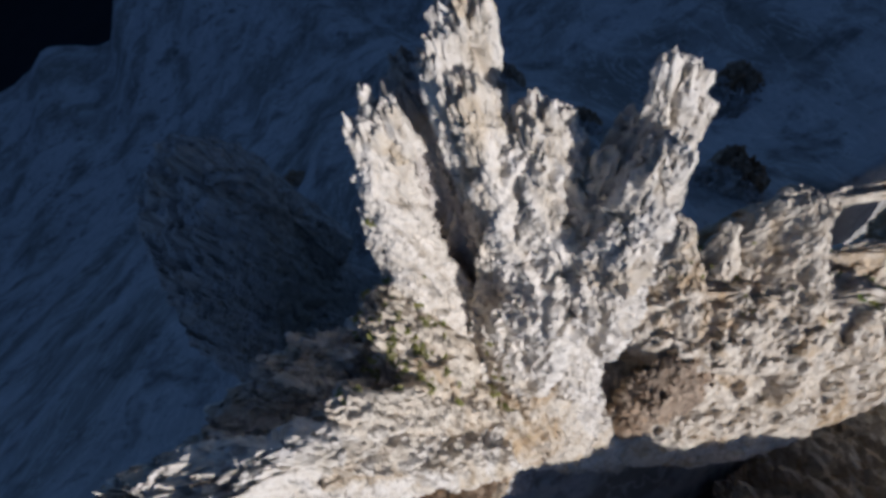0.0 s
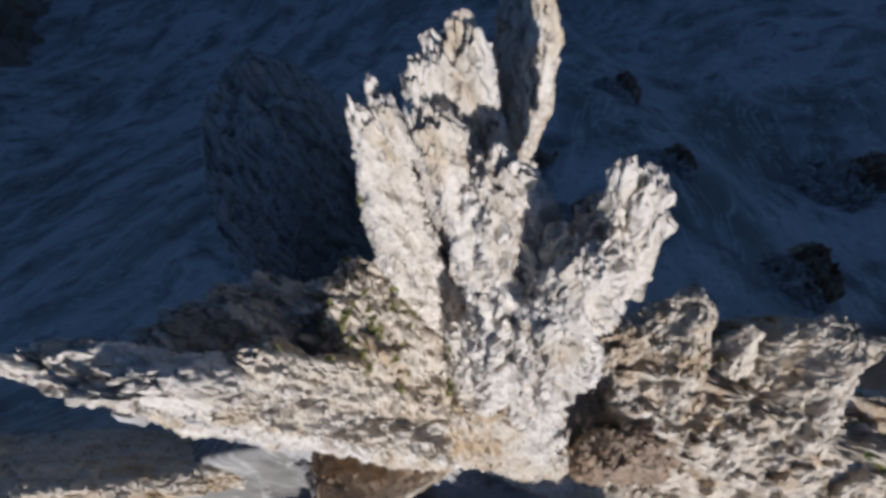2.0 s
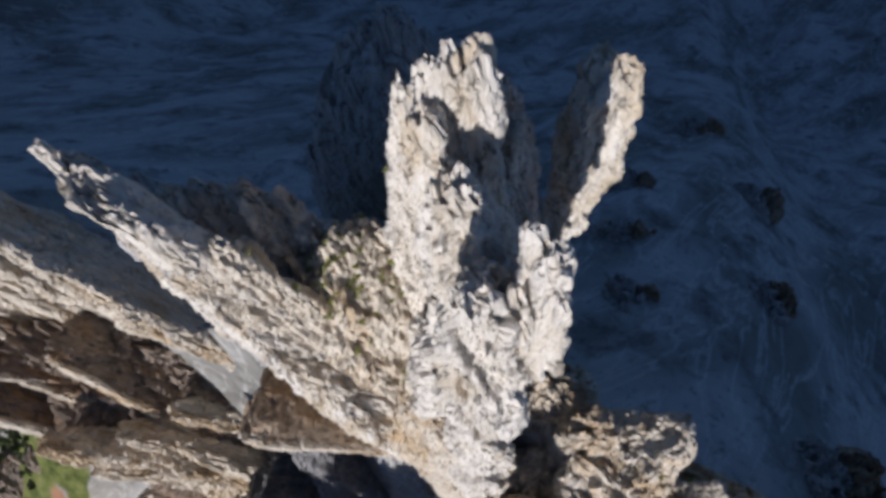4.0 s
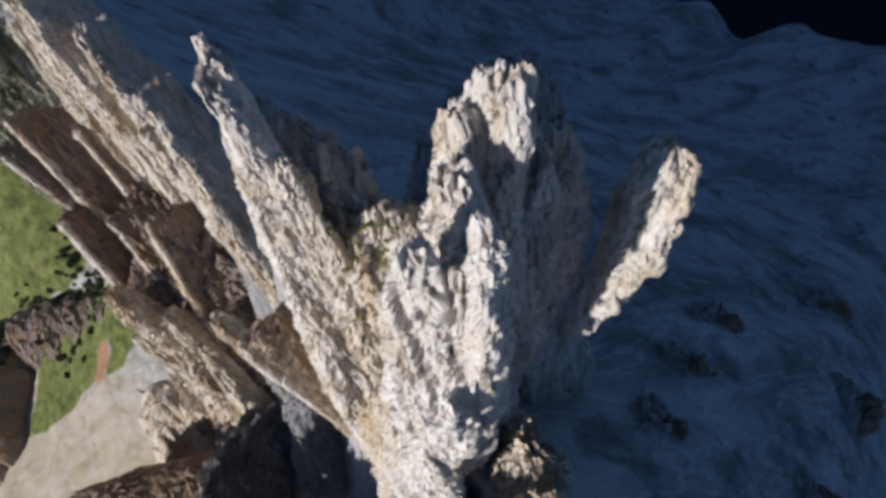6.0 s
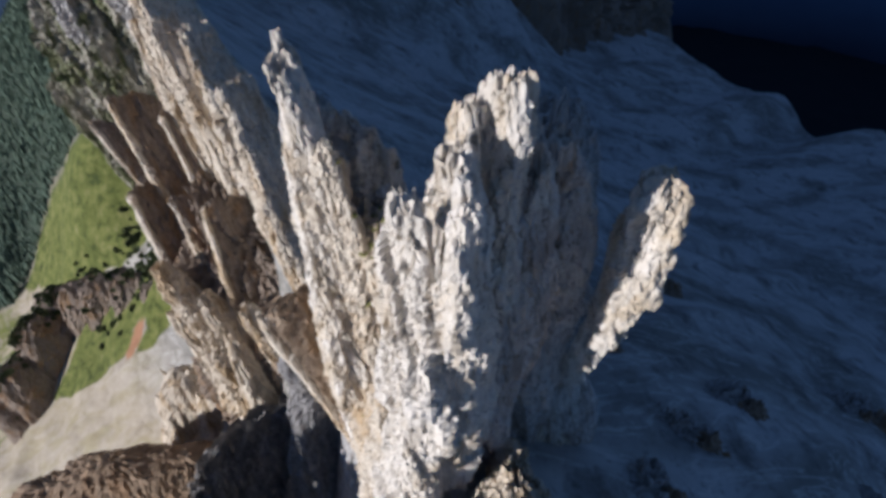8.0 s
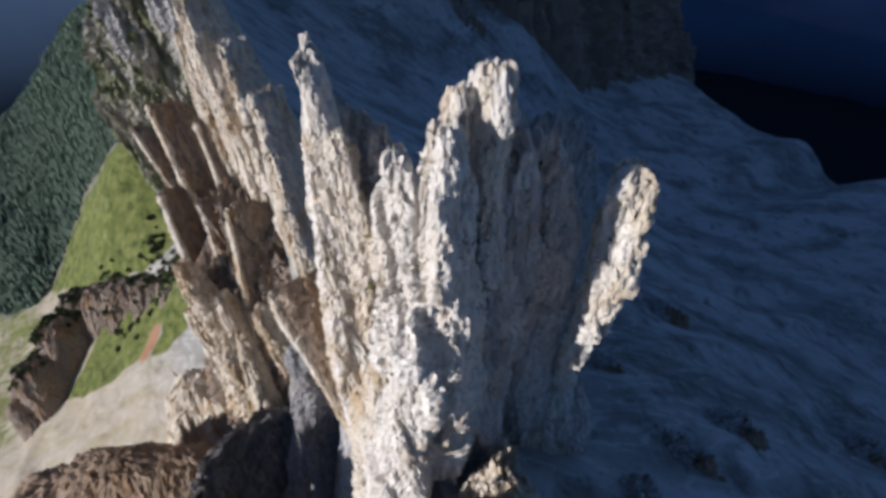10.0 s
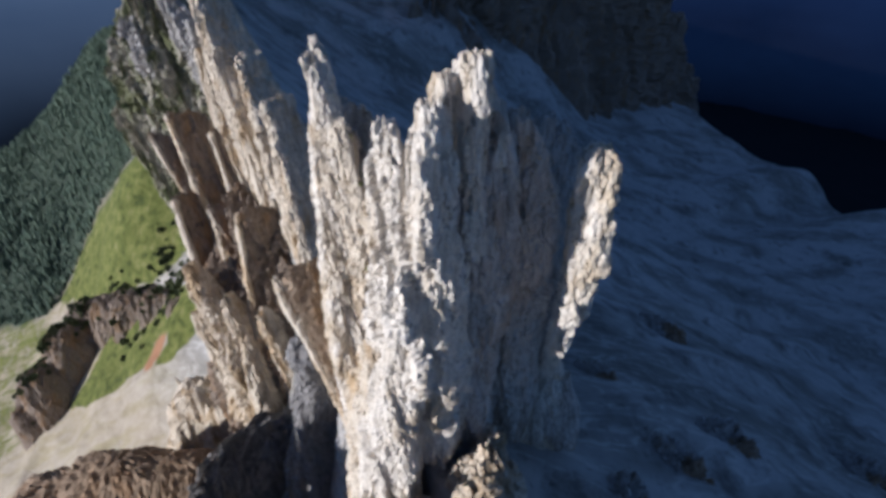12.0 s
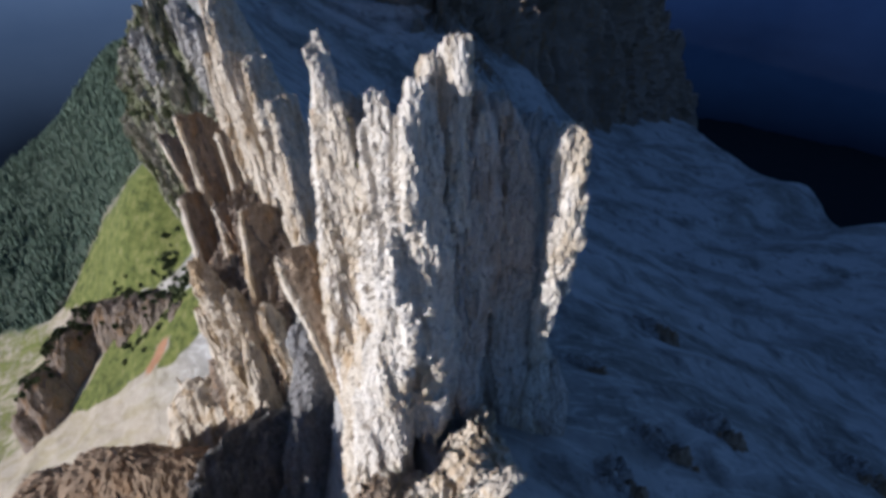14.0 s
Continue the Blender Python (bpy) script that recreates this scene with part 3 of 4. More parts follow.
shaded = thing("rock_pinnacle", "broad grey limestone pinnacle standing in the shade of the ridge", "rock pinnacle", (35, 64, -20))
rock("body", [(34, 70, -50, 24, 22), (35, 65, 15, 15, 13.5), (37, 60, 32, 12, 11.6), (38.6, 56.4, 42, 9.4, 10), (40, 54, 48, 6.8, 7), (41.2, 52, 53, 4.4, 4.4), (41.8, 51, 55.4, 2.4, 2.4)], shaded, ROCK_GREY, seed=31, res=0.5, amp=1.0, block=3.4, jag=0.2)
rock("shoulder", [(45, 56, 10, 9, 9, JOINT), (46, 54, 36, 5.6, 5.6, JOINT), (46, 52, 46, 3.4, 3.4, JOINT), (46, 51.4, 50, 1.8, 1.8, JOINT)], shaded, ROCK_GREY, seed=32, res=0.45, jag=0.3)

# the crest that runs on from the tower
crest = thing("ridge_crest", "broken limestone ridge crest with grass tufts, its shaded hollows painted as ochre blocks", "ridge", (22, -30, -60))
rock("wall", [(12, -10, -110, 20, 22, -4), (8.5, -19, -45, 17, 29, -4), (13.2, -32, -18, 13, 29, -4), (20, -41, -1, 6, 34, -4), (22, -42, 5, 2.6, 30, -4), (22.6, -42, 8.5, 0.8, 26, -4)], crest, ROCK_WARM, seed=33, res=0.5, amp=0.8, block=3.4, stretch=0.6, jag=0.3)
# runs on out of view, added to keep the scree behind it in shade
rock("rear_wall", [(22, -104, -60, 12, 50, -4), (23, -104, -5, 7, 48, -4), (24.5, -102, 6, 4, 46, -4), (25.6, -101, 12, 2.2, 43, -4), (26, -100, 16, 1.0, 40, -4)], crest, ROCK_WARM, seed=34, res=0.6, stretch=0.6, jag=0.3)
rock("ridge", [(16, -12, -30, 5, 16, -52), (20, -13.5, 0, 3.4, 12, -52), (24, -15.5, 11, 2.2, 8, -52), (27.4, -17, 18, 1.4, 4, -52), (29.2, -17.8, 22.4, 0.7, 1.4, -52)], crest, ROCK_WARM, seed=200, amp=0.6, square=5, jag=0.4)
rock("ridge", [(14, -26, -30, 6, 20, -50), (19, -28.5, -1, 4, 15, -50), (22.6, -31.5, 11, 2.6, 10, -50), (25.4, -34.4, 20, 1.6, 5, -50), (26.6, -36, 26, 0.8, 1.6, -50)], crest, ROCK_WARM, seed=201, amp=0.6, square=5, jag=0.4)
rock("tooth", [(22, -24, -6, 4, 6, -55), (24.4, -24.8, 12, 1.8, 3.4, -55), (25.4, -25, 20, 0.9, 1.4, -55), (25.6, -25, 23.6, 0.4, 0.6, -55)], crest, ROCK_WARM, seed=202, amp=0.6, square=5, jag=0.4)
# solid ochre rock that paints a shaded hollow
rock("painted_hollow", [(23, -14, -20, 5, 7, -40), (25, -13.5, 2, 3.4, 5, -40), (26.6, -13, 10, 1.6, 2.6, -40)], crest, ROCK_OCHRE, seed=203, amp=0.8, jag=0.2)
rock("platform", [(26, 2, -70, 13, 11, JOINT), (26, 2, -22, 10, 8.5, JOINT), (26.4, 2.6, -8, 8, 7, JOINT), (26.8, 3, -3, 6, 5.6, JOINT), (27.6, 4, -0.6, 3, 3.4, JOINT)], crest, ROCK_WARM, seed=204, jag=0.3)
rock("block", [(25, 8, -70, 12, 14), (25.5, 8, -32, 9, 12), (26.5, 8, -13, 6, 8.5), (27.6, 8.2, -6, 3.6, 6.2), (28, 8.6, -1.6, 1.8, 4.4)], crest, ROCK_WARM, seed=37, amp=0.8, jag=0.2)
rock("block", [(21, -8, -90, 11, 11), (21.5, -8, -20, 9.5, 9.5), (23, -7.5, -3, 6.5, 6.5), (23.5, -9, 9, 3.6, 4.4), (24.5, -9.6, 13, 1.4, 1.8)], crest, ROCK_WARM, seed=38, amp=0.8, jag=0.2)
rock("block", [(9, -10, -100, 13, 13), (9.5, -8, -45, 10.5, 11), (11, -6, -20, 9, 9), (12.5, -4, -12, 6, 6), (13.5, -3, -7, 3, 3)], crest, ROCK, seed=39, jag=0.2)
rock("ledge", [(13, -28, -6, 6, 20, -8), (13.5, -28, 0, 7.5, 21, -8), (15, -28, 4, 6.5, 20, -8), (18, -28, 8, 3, 17, -8)], crest, ROCK_WARM, seed=40, amp=0.55, block=3.4, stretch=0.6, jag=0.3)
# ochre block proud of the wall, painted in place of a shaded hollow
rock("block", [(6, -12, -60, 6, 12, 15), (5.6, -11.4, -20, 5, 11, 15), (6.2, -11.8, -6, 4, 9.4, 15), (7.4, -12.4, 1, 2.4, 7, 15), (9, -13, 4, 1.2, 3, 15)], crest, ROCK_OCHRE, seed=42, jag=0.2)

# fins behind the spire
fins = thing("rock_fins", "upright limestone slabs, shaded faces painted brown and sharp lit edges pale", "rock fins", (-60, 100, -100))
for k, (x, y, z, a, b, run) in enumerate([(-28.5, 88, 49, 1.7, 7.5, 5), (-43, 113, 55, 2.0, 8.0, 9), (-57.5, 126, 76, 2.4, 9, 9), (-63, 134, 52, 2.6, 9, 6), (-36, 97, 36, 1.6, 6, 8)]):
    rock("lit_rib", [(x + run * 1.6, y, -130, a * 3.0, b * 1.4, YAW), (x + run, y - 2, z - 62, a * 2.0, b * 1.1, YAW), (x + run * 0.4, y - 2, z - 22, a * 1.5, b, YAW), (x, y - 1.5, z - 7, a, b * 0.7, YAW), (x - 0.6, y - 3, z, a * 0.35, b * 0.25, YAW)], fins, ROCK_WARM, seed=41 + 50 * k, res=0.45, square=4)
# brown here paints the shadows on a pale base
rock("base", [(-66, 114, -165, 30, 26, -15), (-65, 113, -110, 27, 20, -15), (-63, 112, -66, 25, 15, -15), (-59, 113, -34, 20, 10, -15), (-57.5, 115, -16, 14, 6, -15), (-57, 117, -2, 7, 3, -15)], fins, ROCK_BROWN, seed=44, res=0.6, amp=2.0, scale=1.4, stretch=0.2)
for k, (x, y, z) in enumerate([(-79, 102, -22), (-66, 97, -34), (-52, 95, -40), (-84, 104, -48), (-70, 94, -66)]):
    rock("ledge", [(x + 5, y + 6, z - 60, 9, 9, YAW), (x + 2, y + 3, z - 25, 6, 6.5, YAW), (x, y, z - 6, 3, 4, YAW), (x - 0.5, y - 0.5, z, 1, 1.4, YAW)], fins, ROCK_WARM, seed=90 + k, res=0.5, amp=1.2)
FACE = -42.0                                   # the broad faces look away from the sun, their shade painted brown
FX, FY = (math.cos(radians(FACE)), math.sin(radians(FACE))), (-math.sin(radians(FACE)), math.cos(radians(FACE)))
# each fin: the top of its sharp edge, half thickness, half breadth, height and lean
FINS = [(-93, 127, 20, 1.6, 4.2, 60, 0.26), (-83, 124.5, 28.5, 1.7, 7.5, 70, 0.14), (-68, 123, 23.5, 1.5, 6.0, 70, 0.10), (-53.5, 115, 28, 1.3, 4.0, 60, 0.12), (-86.5, 116, -2, 1.8, 9.0, 55, 0.08), (-72, 113, -4, 1.4, 6.0, 50, 0.1), (-56, 100, 1.5, 1.7, 8.0, 95, -0.06)]
for k, (x, y, z, a, b, tall, lean) in enumerate(FINS):
    def on(f, out, dz):
        return x + FY[0] * b * f + FX[0] * out + lean * dz, y + FY[1] * b * f + FX[1] * out, z - dz
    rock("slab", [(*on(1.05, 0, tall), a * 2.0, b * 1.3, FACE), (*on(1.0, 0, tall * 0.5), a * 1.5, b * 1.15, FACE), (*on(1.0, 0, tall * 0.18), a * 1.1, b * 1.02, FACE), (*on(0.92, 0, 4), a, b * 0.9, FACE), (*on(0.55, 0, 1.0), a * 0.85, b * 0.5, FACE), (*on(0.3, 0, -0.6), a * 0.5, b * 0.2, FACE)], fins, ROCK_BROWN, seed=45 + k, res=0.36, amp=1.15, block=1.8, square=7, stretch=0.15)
    # lit copy of the same rock along the edge towards the sun
    rock("sunlit_edge", [(*on(-0.26, 0, tall), a * 1.6, 1.5, FACE), (*on(-0.18, 0, tall * 0.5), a * 1.2, 1.2, FACE), (*on(-0.05, 0, tall * 0.18), a * 0.9, 0.8, FACE), (*on(0.0, 0, 5), a * 0.75, 0.7, FACE), (*on(0.06, 0, 0), a * 0.4, 0.5, FACE)], fins, ROCK_WARM, seed=145 + k, res=0.3, amp=1.3, block=1.6)
rock("rubble", [(-74, 100, -110, 13, 9, FACE), (-77, 104, -72, 10, 6, FACE), (-80, 107, -52, 7, 4, FACE), (-82, 109, -44, 3, 2, FACE)], fins, ROCK_WARM, seed=156, res=0.5, amp=1.6, block=1.6)
rock("rubble", [(-62, 92, -120, 9, 8, FACE), (-64, 94, -88, 7, 6, FACE), (-66, 97, -62, 4, 4, FACE), (-67, 99, -50, 2, 2, FACE)], fins, ROCK_WARM, seed=157, res=0.5, amp=1.1)
rock("gully_wall", [(-24, 62, -150, 16, 24, -42), (-22, 60, -90, 12, 20, -42), (-20, 57, -55, 8, 16, -42), (-17, 53, -25, 5, 11, -42), (-14, 50, -4, 2, 5, -42)], fins, ROCK_GULLY_SHADE, seed=49, res=0.6, amp=0.9, scale=1.3, square=7)
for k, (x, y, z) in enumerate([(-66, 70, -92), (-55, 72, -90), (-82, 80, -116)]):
    rock("gully_slab", [(x - 6, y - 4, z - 110, 14, 30, -40), (x - 2, y - 2, z - 40, 8, 24, -40), (x, y, z - 12, 5, 18, -40), (x, y + 3, z - 3, 3, 12, -40), (x, y + 5, z, 1.2, 6, -40)], fins, ROCK_GULLY_SHADE, seed=120 + k, res=0.6, amp=1.5, scale=1.3, square=7)

far_tower = thing("rock_tower", "weathered grey tower with grassy ledges farther along the ridge", "rock tower", (-170, 288, -150))
rock("body", [(-132, 304, -170, 36, 28, 10), (-143, 300, -80, 38, 24, 10), (-158, 298, -40, 36, 20, 10), (-168, 296, -2, 31, 16, 10), (-165, 295, 25, 20, 11, 10), (-160, 294, 44, 9, 7, 10)], far_tower, ROCK_GREEN, seed=51, res=0.9, scale=2.2, amp=1.8, block=1.6, jag=1.4)
for k, (x, y, z) in enumerate([(-175, 284, 28), (-189, 286, 4), (-163, 281, 10), (-146, 284, 48), (-199, 284, -26), (-158, 296, 62)]):
    rock("rib", [(x + 36, y + 12, z - 130, 14, 12), (x + 10, y + 6, z - 45, 10, 9), (x + 2, y, z - 14, 6.5, 6.5), (x, y, z, 3, 3)], far_tower, ROCK_GREY if k in (0, 3) else ROCK_GREEN, seed=55 + k, res=0.7, scale=1.6, amp=1.7, block=1.5)
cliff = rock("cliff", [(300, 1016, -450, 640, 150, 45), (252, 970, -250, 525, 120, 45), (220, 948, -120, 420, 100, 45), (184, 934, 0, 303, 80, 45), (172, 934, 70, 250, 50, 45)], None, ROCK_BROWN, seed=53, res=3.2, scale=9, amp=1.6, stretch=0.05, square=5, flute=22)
tagged(cliff, "long shaded grey rock wall across the far end of the scree", "cliff")

# rocks on the sunny slope below
low_rock = thing("rock_knoll", "weathered rock knoll rising from the scree", "rock", (-130, 140, -210))
rock("block", [(-142, 142, -270, 32, 24), (-140, 142, -215, 23, 17), (-135, 142, -180, 17, 12), (-132, 143, -155, 12.5, 8.5), (-131, 143, -144, 7, 5)], low_rock, ROCK_WARM, seed=61, res=0.9, scale=2, amp=0.9, block=4, jag=0.1)
rock("block", [(-120, 134, -260, 22, 20), (-118, 136, -210, 16, 14), (-114, 137, -176, 12, 10), (-112, 138, -154, 6, 6)], low_rock, ROCK_WARM, seed=62, res=0.9, scale=2, amp=0.9, block=4, jag=0.1)
brown = thing("rock_buttress", "brown layered rock buttress below the ridge", "rock buttress", (-120, 62, -200))
for k, (x, y, z, a, b, yaw) in enumerate([(-169, 83, -146, 32, 16, 8), (-142, 85, -132, 28, 14, 4), (-118, 86, -135, 22, 13, 10), (-99, 87, -146, 17, 13, 0), (-135, 73, -150, 48, 17, 6)]):
    rock("block", [(x, y - 8, z - 120, a * 1.6, b * 2.2, yaw), (x, y - 4, z - 50, a * 1.3, b * 1.6, yaw), (x, y - 1, z - 14, a, b, yaw), (x + 1, y, z - 4, a * 0.75, b * 0.6, yaw), (x + 2, y, z, a * 0.35, b * 0.25, yaw)], brown, ROCK_RUST, seed=110 + k, res=0.8, scale=1.6, amp=0.5, stretch=0.5, dip=(0.3, 0.2), square=4, jag=0.15)
# out of view; added to cast shade on the gully and below the crest
spur = thing("unseen_spur", "unseen side spur of rock, added to shade the slope below the ridge", "rock spur", (-70, -50, -100))
rock("block", [(-50, -112, -300, 60, 80), (-52, -108, -150, 30, 64), (-54, -106, -70, 16, 58), (-54, -104, -28, 5, 52)], spur, ROCK_WARM, seed=65, res=1.4, scale=2.5, amp=2.4)
rock("block", [(-90, -26, -300, 70, 50, -35), (-90, -26, -120, 42, 26, -35), (-88, -28, -40, 32, 12, -35), (-86, -30, -7, 24, 3, -35)], spur, ROCK_WARM, seed=66, res=1.4, scale=2.5, amp=2.4)
rock("block", [(-150, 14, -320, 70, 50, -28), (-140, 9, -150, 36, 22, -28), (-136, 7, -90, 22, 9, -28), (-134, 6, -40, 19, 6, -28), (-132, 5, -14, 14, 3, -28)], spur, ROCK_WARM, seed=67, res=1.6, scale=3)

band = thing("rock_band", "dark broken rock band overgrown with dwarf pines", "rock band", (-240, 270, -220))
for k, (x, y, z, a, b, yaw) in enumerate([(-174, 246, -160, 20, 7, 30), (-198, 257, -167, 24, 7, 20), (-227, 270, -175, 26, 8, 24), (-256, 283, -188, 26, 9, 30), (-286, 290, -204, 26, 11, 24), (-308, 272, -216, 24, 15, 60), (-324, 248, -240, 26, 15, 66), (-336, 228, -264, 18, 12, 64)]):
    rock("block", [(x, y, z - 70, a * 1.6, b * 1.9, yaw), (x, y, z - 30, a * 1.4, b * 1.4, yaw), (x, y, z - 10, a * 1.15, b * 0.8, yaw), (x, y, z - 4, a * 0.9, b * 0.5, yaw), (x, y, z - 2, a * 0.5, b * 0.25, yaw)], band, ROCK_BROWN, seed=70 + k, res=1.0, scale=1.8, amp=0.7, jag=0.15)

# dark outcrops on the shaded scree
for k, (x, y, a, b, yaw) in enumerate([(50, -44, 9, 4, 20), (84, 30, 8, 5, -20), (112, 46, 9, 5, 10), (98, -14, 7, 4, 40), (118, -80, 16, 10, 15), (204, 64, 12, 7, -10), (72, 66, 7, 4, 0), (150, 10, 9, 5, 30), (128, 130, 11, 6, -15), (64, 12, 6, 4, 10)]):
    z = float(height(np.array([x]), np.array([y]))[0])
    outcrop = thing("rock_outcrop", "dark weathered rock outcrop in the shaded scree", "rock", (x, y, z), "outcrops on the scree")
    rock("block", [(x, y, z - 8, a * 1.6, b * 1.8, yaw), (x, y, z - 2, a * 1.3, b * 1.4, yaw), (x, y, z + 0.6, a * 0.8, b * 0.8, yaw), (x, y, z + 1.2, a * 0.4, b * 0.4, yaw)], outcrop, ROCK_GREY, seed=160 + k, res=0.6)
    rock("block", [(x + a * 0.9, y - b, z - 8, a * 0.9, b, yaw), (x + a * 0.9, y - b, z - 2, a * 0.7, b * 0.8, yaw), (x + a * 0.9, y - b, z + 0.6, a * 0.35, b * 0.4, yaw)], outcrop, ROCK_OCHRE, seed=180 + k, res=0.6)

specks = thing("rock_teeth", "small pale rock teeth catching the last light", "rocks", (-40, 112, -10))
for k, (x, y, z) in enumerate([(-42.6, 116, 50), (-41.4, 117, 48.5), (-33.2, 106, 35.4)]):
    rock("tooth", [(x - 2, y + 2, z - 50, 5, 5), (x - 1, y + 1, z - 20, 2.6, 2.6), (x, y, z - 7, 1.2, 1.2), (x, y, z - 3, 0.65, 0.7), (x, y, z, 0.3, 0.35)], specks, ROCK, seed=80 + k, res=0.3, block=1.0, amp=0.7)

# ---------------------------------------------------------------- woods, shrubs and grass
rng = np.random.default_rng(7)


def cones(tiers, points, seed):
    """The crown of a spruce, one metre high: ragged skirts of drooping branches, one above the other."""
    r = np.random.default_rng(seed)
    verts, tris = [], []
    for k in range(tiers):
        low, top = 0.10 + 0.80 * k / tiers, 0.10 + 0.80 * (k + 1.7) / tiers
        wide = 0.21 * (1 - 0.86 * k / tiers)
        start = len(verts)
        verts.append((r.normal(0, 0.008), r.normal(0, 0.008), min(1.0, top)))
        for j in range(points):
            a = 2 * math.pi * (j + r.uniform(-0.3, 0.3)) / points
            w = wide * (r.uniform(0.9, 1.25) if j % 2 else r.uniform(0.5, 0.75))
            verts.append((w * math.cos(a), w * math.sin(a), low + r.uniform(-0.03, 0.03)))
        tris += [(start, start + 1 + j, start + 1 + (j + 1) % points) for j in range(points)]
    return np.array(verts), np.array(tris)


def trunk_mesh():
    a = np.arange(6) * math.pi / 3
    verts = [(0.02 * math.cos(t), 0.02 * math.sin(t), -0.05) for t in a] + [(0.004 * math.cos(t), 0.004 * math.sin(t), 0.9) for t in a]
    quads = [(i, (i + 1) % 6, 6 + (i + 1) % 6, 6 + i) for i in range(6)]
    bark = Mat("bark")
    return mesh_of("trunk", verts, quads, np.zeros((0, 3), int), bark.done(bark.mix(bark.noise(bark.pos, 6), (0.05, 0.035, 0.025), (0.16, 0.12, 0.09))))


def build_wood():
    s = rng.uniform(380, 1050, 52000)
    d = -rng.uniform(50, 620, 52000)
    x, y = O[0] + s * RX + d * RY, O[1] + s * RY - d * RX
    wood = cover(x, y)[1]
    keep = rng.random(len(x)) < np.where(wood > 0.45, 0.42, 0.0)
    x, y = x[keep], y[keep]
    z = height(x, y) - 0.4
    tall = rng.uniform(7, 15, len(x)) * (0.75 + 0.25 * vnoise(np.stack([x / 40, y / 40, x * 0], 1), 5))
    near = np.argsort((x + 230) ** 2 + (y - 330) ** 2)
    trunk = trunk_mesh()
    crowns = []
    for k in range(5):
        v, t = cones(8, 11, 100 + k)
        crowns.append(mesh_of("crown", v, np.zeros((0, 4), int), t, NEEDLES))
    for n, i in enumerate(near[:240]):
        tree = thing("spruce_tree", "dark green spruce on the grassy mountain slope", "tree", (x[i], y[i], z[i]), "spruces on the slope")
        for part_name, me in (("trunk", trunk), ("crown", crowns[n % 5])):
            ob = new(part_name, me)
            ob.parent = tree
            ob.scale = [tall[i]] * 3
            ob.rotation_euler = (0, 0, rng.uniform(0, 6.28))
    v, t = cones(5, 7, 55)
    rest = near[240:]
    n = len(rest)
    a = rng.uniform(0, 6.28, n)
    c, sn = np.cos(a)[:, None], np.sin(a)[:, None]
    h = tall[rest][:, None]
    fat = rng.uniform(0.85, 1.35, n)[:, None]
    vx = (v[:, 0] * c - v[:, 1] * sn) * h * fat + x[rest][:, None]
    vy = (v[:, 0] * sn + v[:, 1] * c) * h * fat + y[rest][:, None]
    vz = v[:, 2] * h + z[rest][:, None]
    verts = np.stack([vx, vy, vz], 2).reshape(-1, 3)
    tris = (t[None] + (np.arange(n) * len(v))[:, None, None]).reshape(-1, 3)
    ob = new("spruce_wood", mesh_of("spruce_wood", verts, np.zeros((0, 4), int), tris, NEEDLES))
    tagged(ob, "dense dark spruce wood on the valley side", "wood", kind="stuff")


def clump_mesh(name, seed, leaves, material, flat=0.6, leaf=0.16):
    """A ragged shrub, one metre across: many small leaf sprays on a dome."""
    r = np.random.default_rng(seed)
    verts, tris = [], []
    for _ in range(leaves):
        p = r.normal(0, 1, 3)
        p /= np.linalg.norm(p)
        p *= 0.5 * r.uniform(0.45, 1.0) * (0.8 + 0.35 * math.sin(3 * p[0] + seed) * math.cos(2 * p[1]))
        p[2] = abs(p[2]) * flat
        u, w = r.normal(0, leaf, 3), r.normal(0, leaf, 3)
        k = len(verts)
        verts += [p - u, p + u * 0.8 + w * 0.3, p + w]
        tris.append((k, k + 1, k + 2))
    return mesh_of(name, np.array(verts), np.zeros((0, 4), int), np.array(tris), material)


def drop_on(x, y, z_from):
    hit, place, *_ = scene.ray_cast(bpy.context.evaluated_depsgraph_get(), Vector((x, y, z_from)), Vector((0, 0, -1)))
    return place if hit else None


def scatter(name, label, category, group, meshes, spots, z_from, size, sink=0.15, tall=1.0):
    bpy.context.view_layer.update()
    places = [drop_on(x, y, z_from) for x, y in spots]
    for n, place in enumerate(places):
        if place is None:
            continue
        ob = new(name, meshes[n % len(meshes)])
        w = rng.uniform(*size)
        ob.scale, ob.rotation_euler = (w, w, w * tall), (rng.uniform(-0.3, 0.3), rng.uniform(-0.3, 0.3), rng.uniform(0, 6.28))
        ob.location = place - Vector((0, 0, sink * w))
        tagged(ob, label, category, group)


shrubs = [clump_mesh("dwarf_pine", 200 + k, 170, SHRUB) for k in range(4)]
line = [(-174, 246), (-227, 270), (-286, 290), (-310, 272), (-324, 248), (-340, 222)]
spots = []
for (x0, y0), (x1, y1) in zip(line[:-1], line[1:]):
    for u in rng.random(46):
        spots.append((x0 + u * (x1 - x0) + rng.normal(0, 6), y0 + u * (y1 - y0) + rng.normal(0, 6)))
spots += [(-216 + rng.normal(0, 16), 240 + rng.normal(0, 9)) for _ in range(24)] + [(-210 + rng.normal(0, 11), 286 + rng.normal(0, 12)) for _ in range(40)] + [(-182 + rng.normal(0, 8), 262 + rng.normal(0, 8)) for _ in range(30)]
scatter("dwarf_pine", "low dark dwarf pine on the grassy slope", "shrub", "dwarf pines on the slope", shrubs, spots, 60, (3.0, 8.0))
tufts = [clump_mesh("grass_tuft", 220 + k, 120, TUFT, 0.45, 0.12) for k in range(4)]
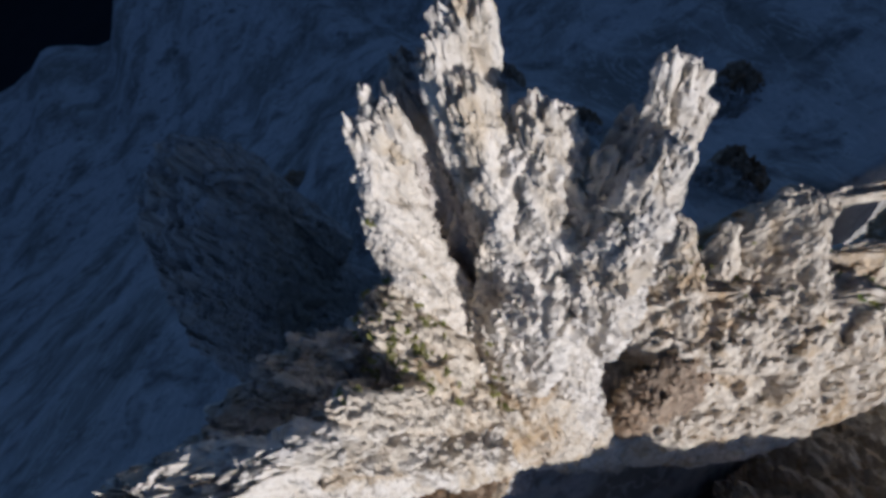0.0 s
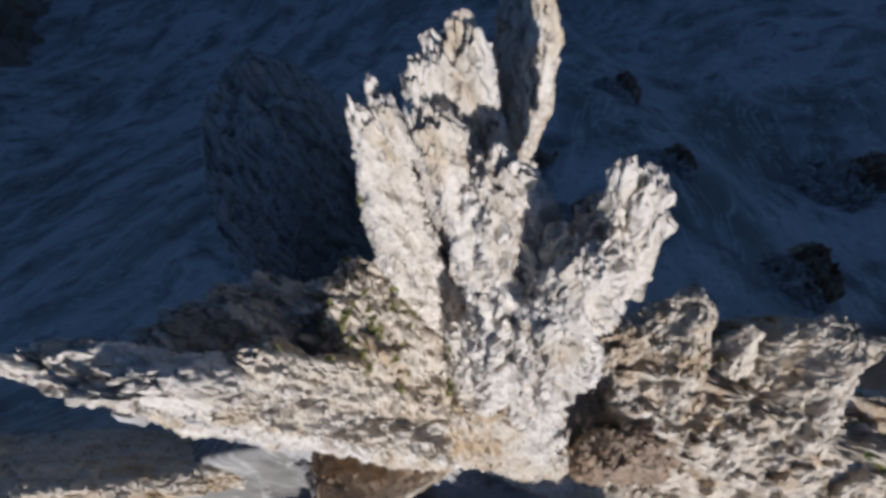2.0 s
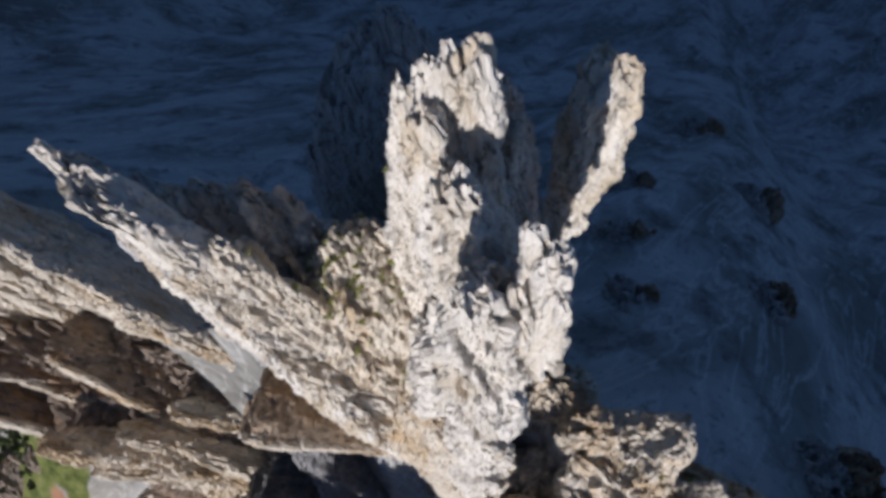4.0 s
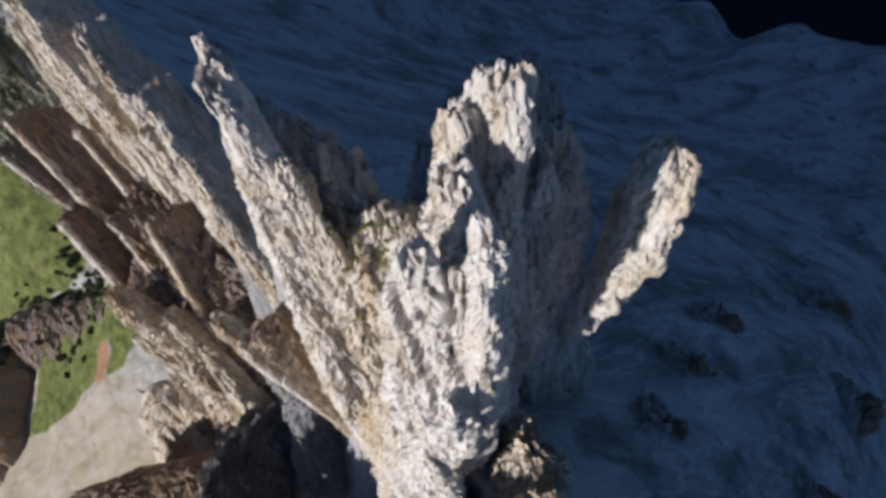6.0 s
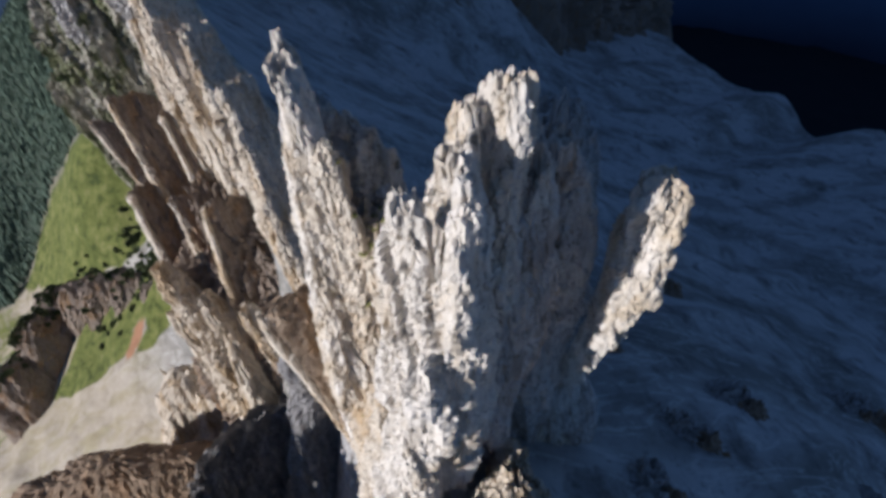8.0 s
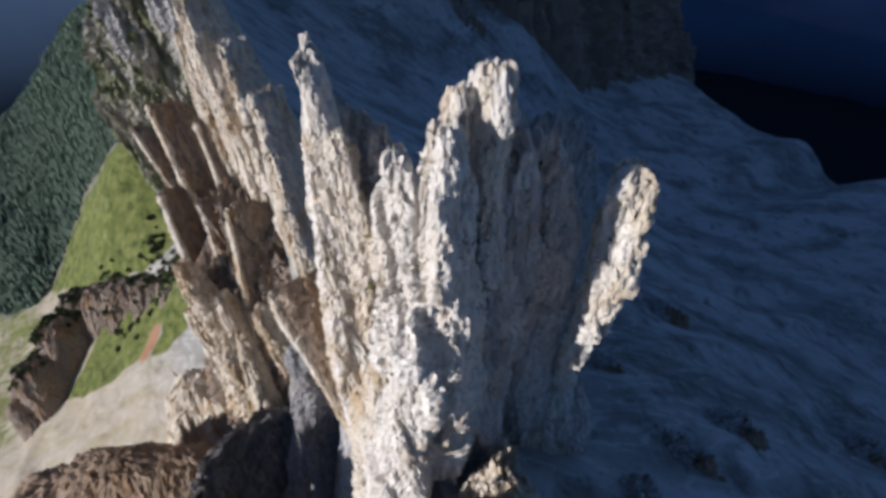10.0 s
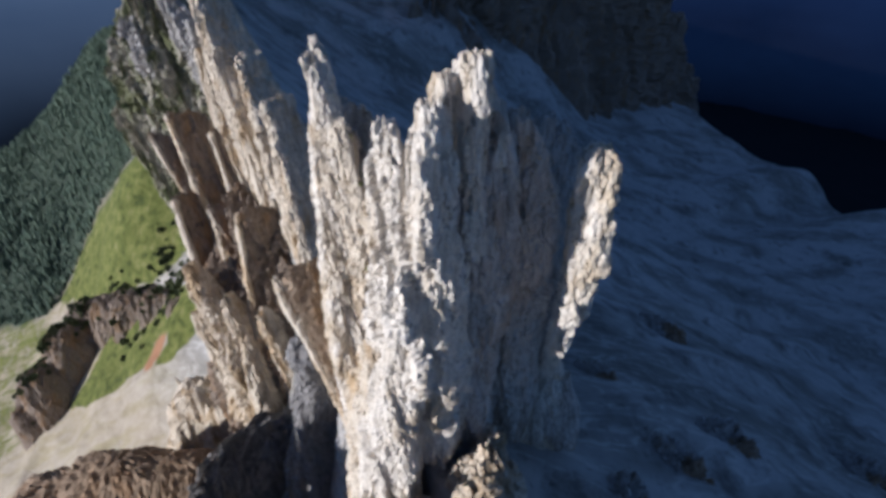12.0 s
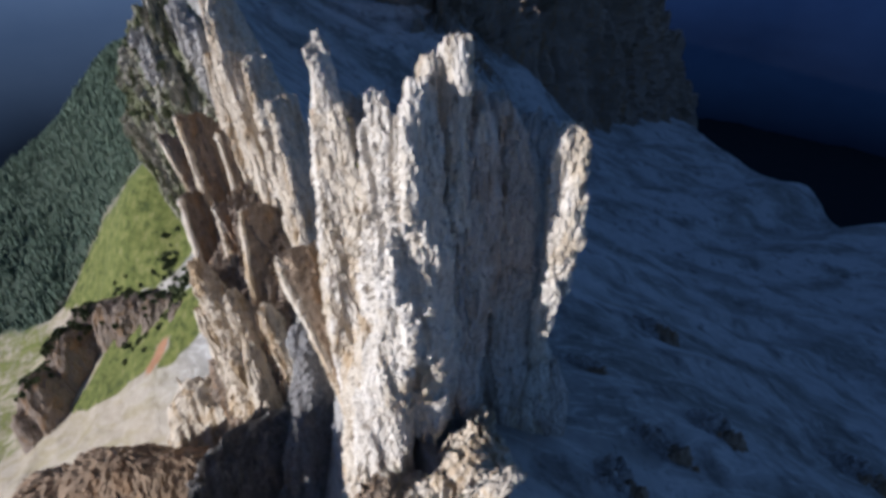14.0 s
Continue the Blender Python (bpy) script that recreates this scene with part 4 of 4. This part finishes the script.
spots = [(9 + rng.normal(0, 3.5), 19.5 + rng.normal(0, 1.8)) for _ in range(60)] + [(6.5 + rng.normal(0, 2.5), 16 + rng.normal(0, 2.5)) for _ in range(22)] + [(7 + rng.normal(0, 2), 12 + rng.normal(0, 3)) for _ in range(6)]
spots += [(16 + rng.normal(0, 3), rng.uniform(-50, -26)) for _ in range(14)] + [(24 + rng.normal(0, 2), rng.uniform(-30, -14)) for _ in range(8)] + [(2 + rng.normal(0, 2), 17 + rng.normal(0, 2)) for _ in range(5)]
scatter("grass_tuft", "small yellow-green grass tuft in a rock crevice", "grass tuft", "tufts on the rock", tufts, spots, 99, (0.6, 1.7), 0.1, 0.5)
cushions = [clump_mesh("grass_cushion", 240 + k, 150, CUSHION, 0.45, 0.11) for k in range(3)]
spots = [(15.2 + rng.normal(0, 1.1), -49.5 + rng.normal(0, 1.4)) for _ in range(9)] + [(14.3 + rng.normal(0, 0.8), -45 + rng.normal(0, 1.0)) for _ in range(4)]
scatter("grass_tuft", "bright green grass cushion on the ridge crest", "grass tuft", "cushions on the crest", cushions, spots, 99, (1.3, 2.6), 0.1, 0.4)
build_wood()


# ---------------------------------------------------------------- the far distance
def build_backdrop():
    m = Mat("glowing_distance", 1.0)
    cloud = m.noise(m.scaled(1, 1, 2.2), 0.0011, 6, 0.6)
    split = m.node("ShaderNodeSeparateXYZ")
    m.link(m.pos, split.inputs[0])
    # haze painted as glow: brighter to the west, darker lower down
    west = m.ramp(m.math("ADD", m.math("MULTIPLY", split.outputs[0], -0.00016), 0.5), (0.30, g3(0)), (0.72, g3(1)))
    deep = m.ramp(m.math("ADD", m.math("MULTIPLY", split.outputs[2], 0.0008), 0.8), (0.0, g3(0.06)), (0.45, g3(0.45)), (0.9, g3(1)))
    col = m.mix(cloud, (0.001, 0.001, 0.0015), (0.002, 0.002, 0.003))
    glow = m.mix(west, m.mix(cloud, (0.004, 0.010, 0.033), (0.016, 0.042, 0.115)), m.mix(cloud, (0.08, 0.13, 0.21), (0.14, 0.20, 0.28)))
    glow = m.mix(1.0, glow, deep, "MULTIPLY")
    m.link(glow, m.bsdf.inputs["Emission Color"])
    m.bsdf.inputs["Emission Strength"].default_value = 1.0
    m.bsdf.inputs["Specular IOR Level"].default_value = 0.0
    n, rows = 240, 14
    a = np.linspace(0, 2 * math.pi, n, endpoint=False)
    ca, sa = np.cos(a), np.sin(a)
    verts = []
    for k in range(rows):
        u = k / (rows - 1)
        top = 260 + 160 * fbm(np.stack([ca * 3, sa * 3, a * 0], 1), 90, 5)
        far = 3300 + 700 * u + 120 * fbm(np.stack([ca * 9, sa * 9, a * 0 + u * 2], 1), 95, 4)
        verts.append(np.stack([far * ca, 40 + far * sa, -1050 + u * (top + 1050)], 1))
    i = np.arange(rows - 1)[:, None] * n + np.arange(n)[None, :]
    j = np.arange(rows - 1)[:, None] * n + np.roll(np.arange(n), -1)[None, :]
    quads = np.stack([i, j, j + n, i + n], 2).reshape(-1, 4)
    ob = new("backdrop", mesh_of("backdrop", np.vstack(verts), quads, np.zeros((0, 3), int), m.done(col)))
    tagged(ob, "blue mountains around the far valley, their haze painted as glow", "backdrop", kind="structure")


build_backdrop()
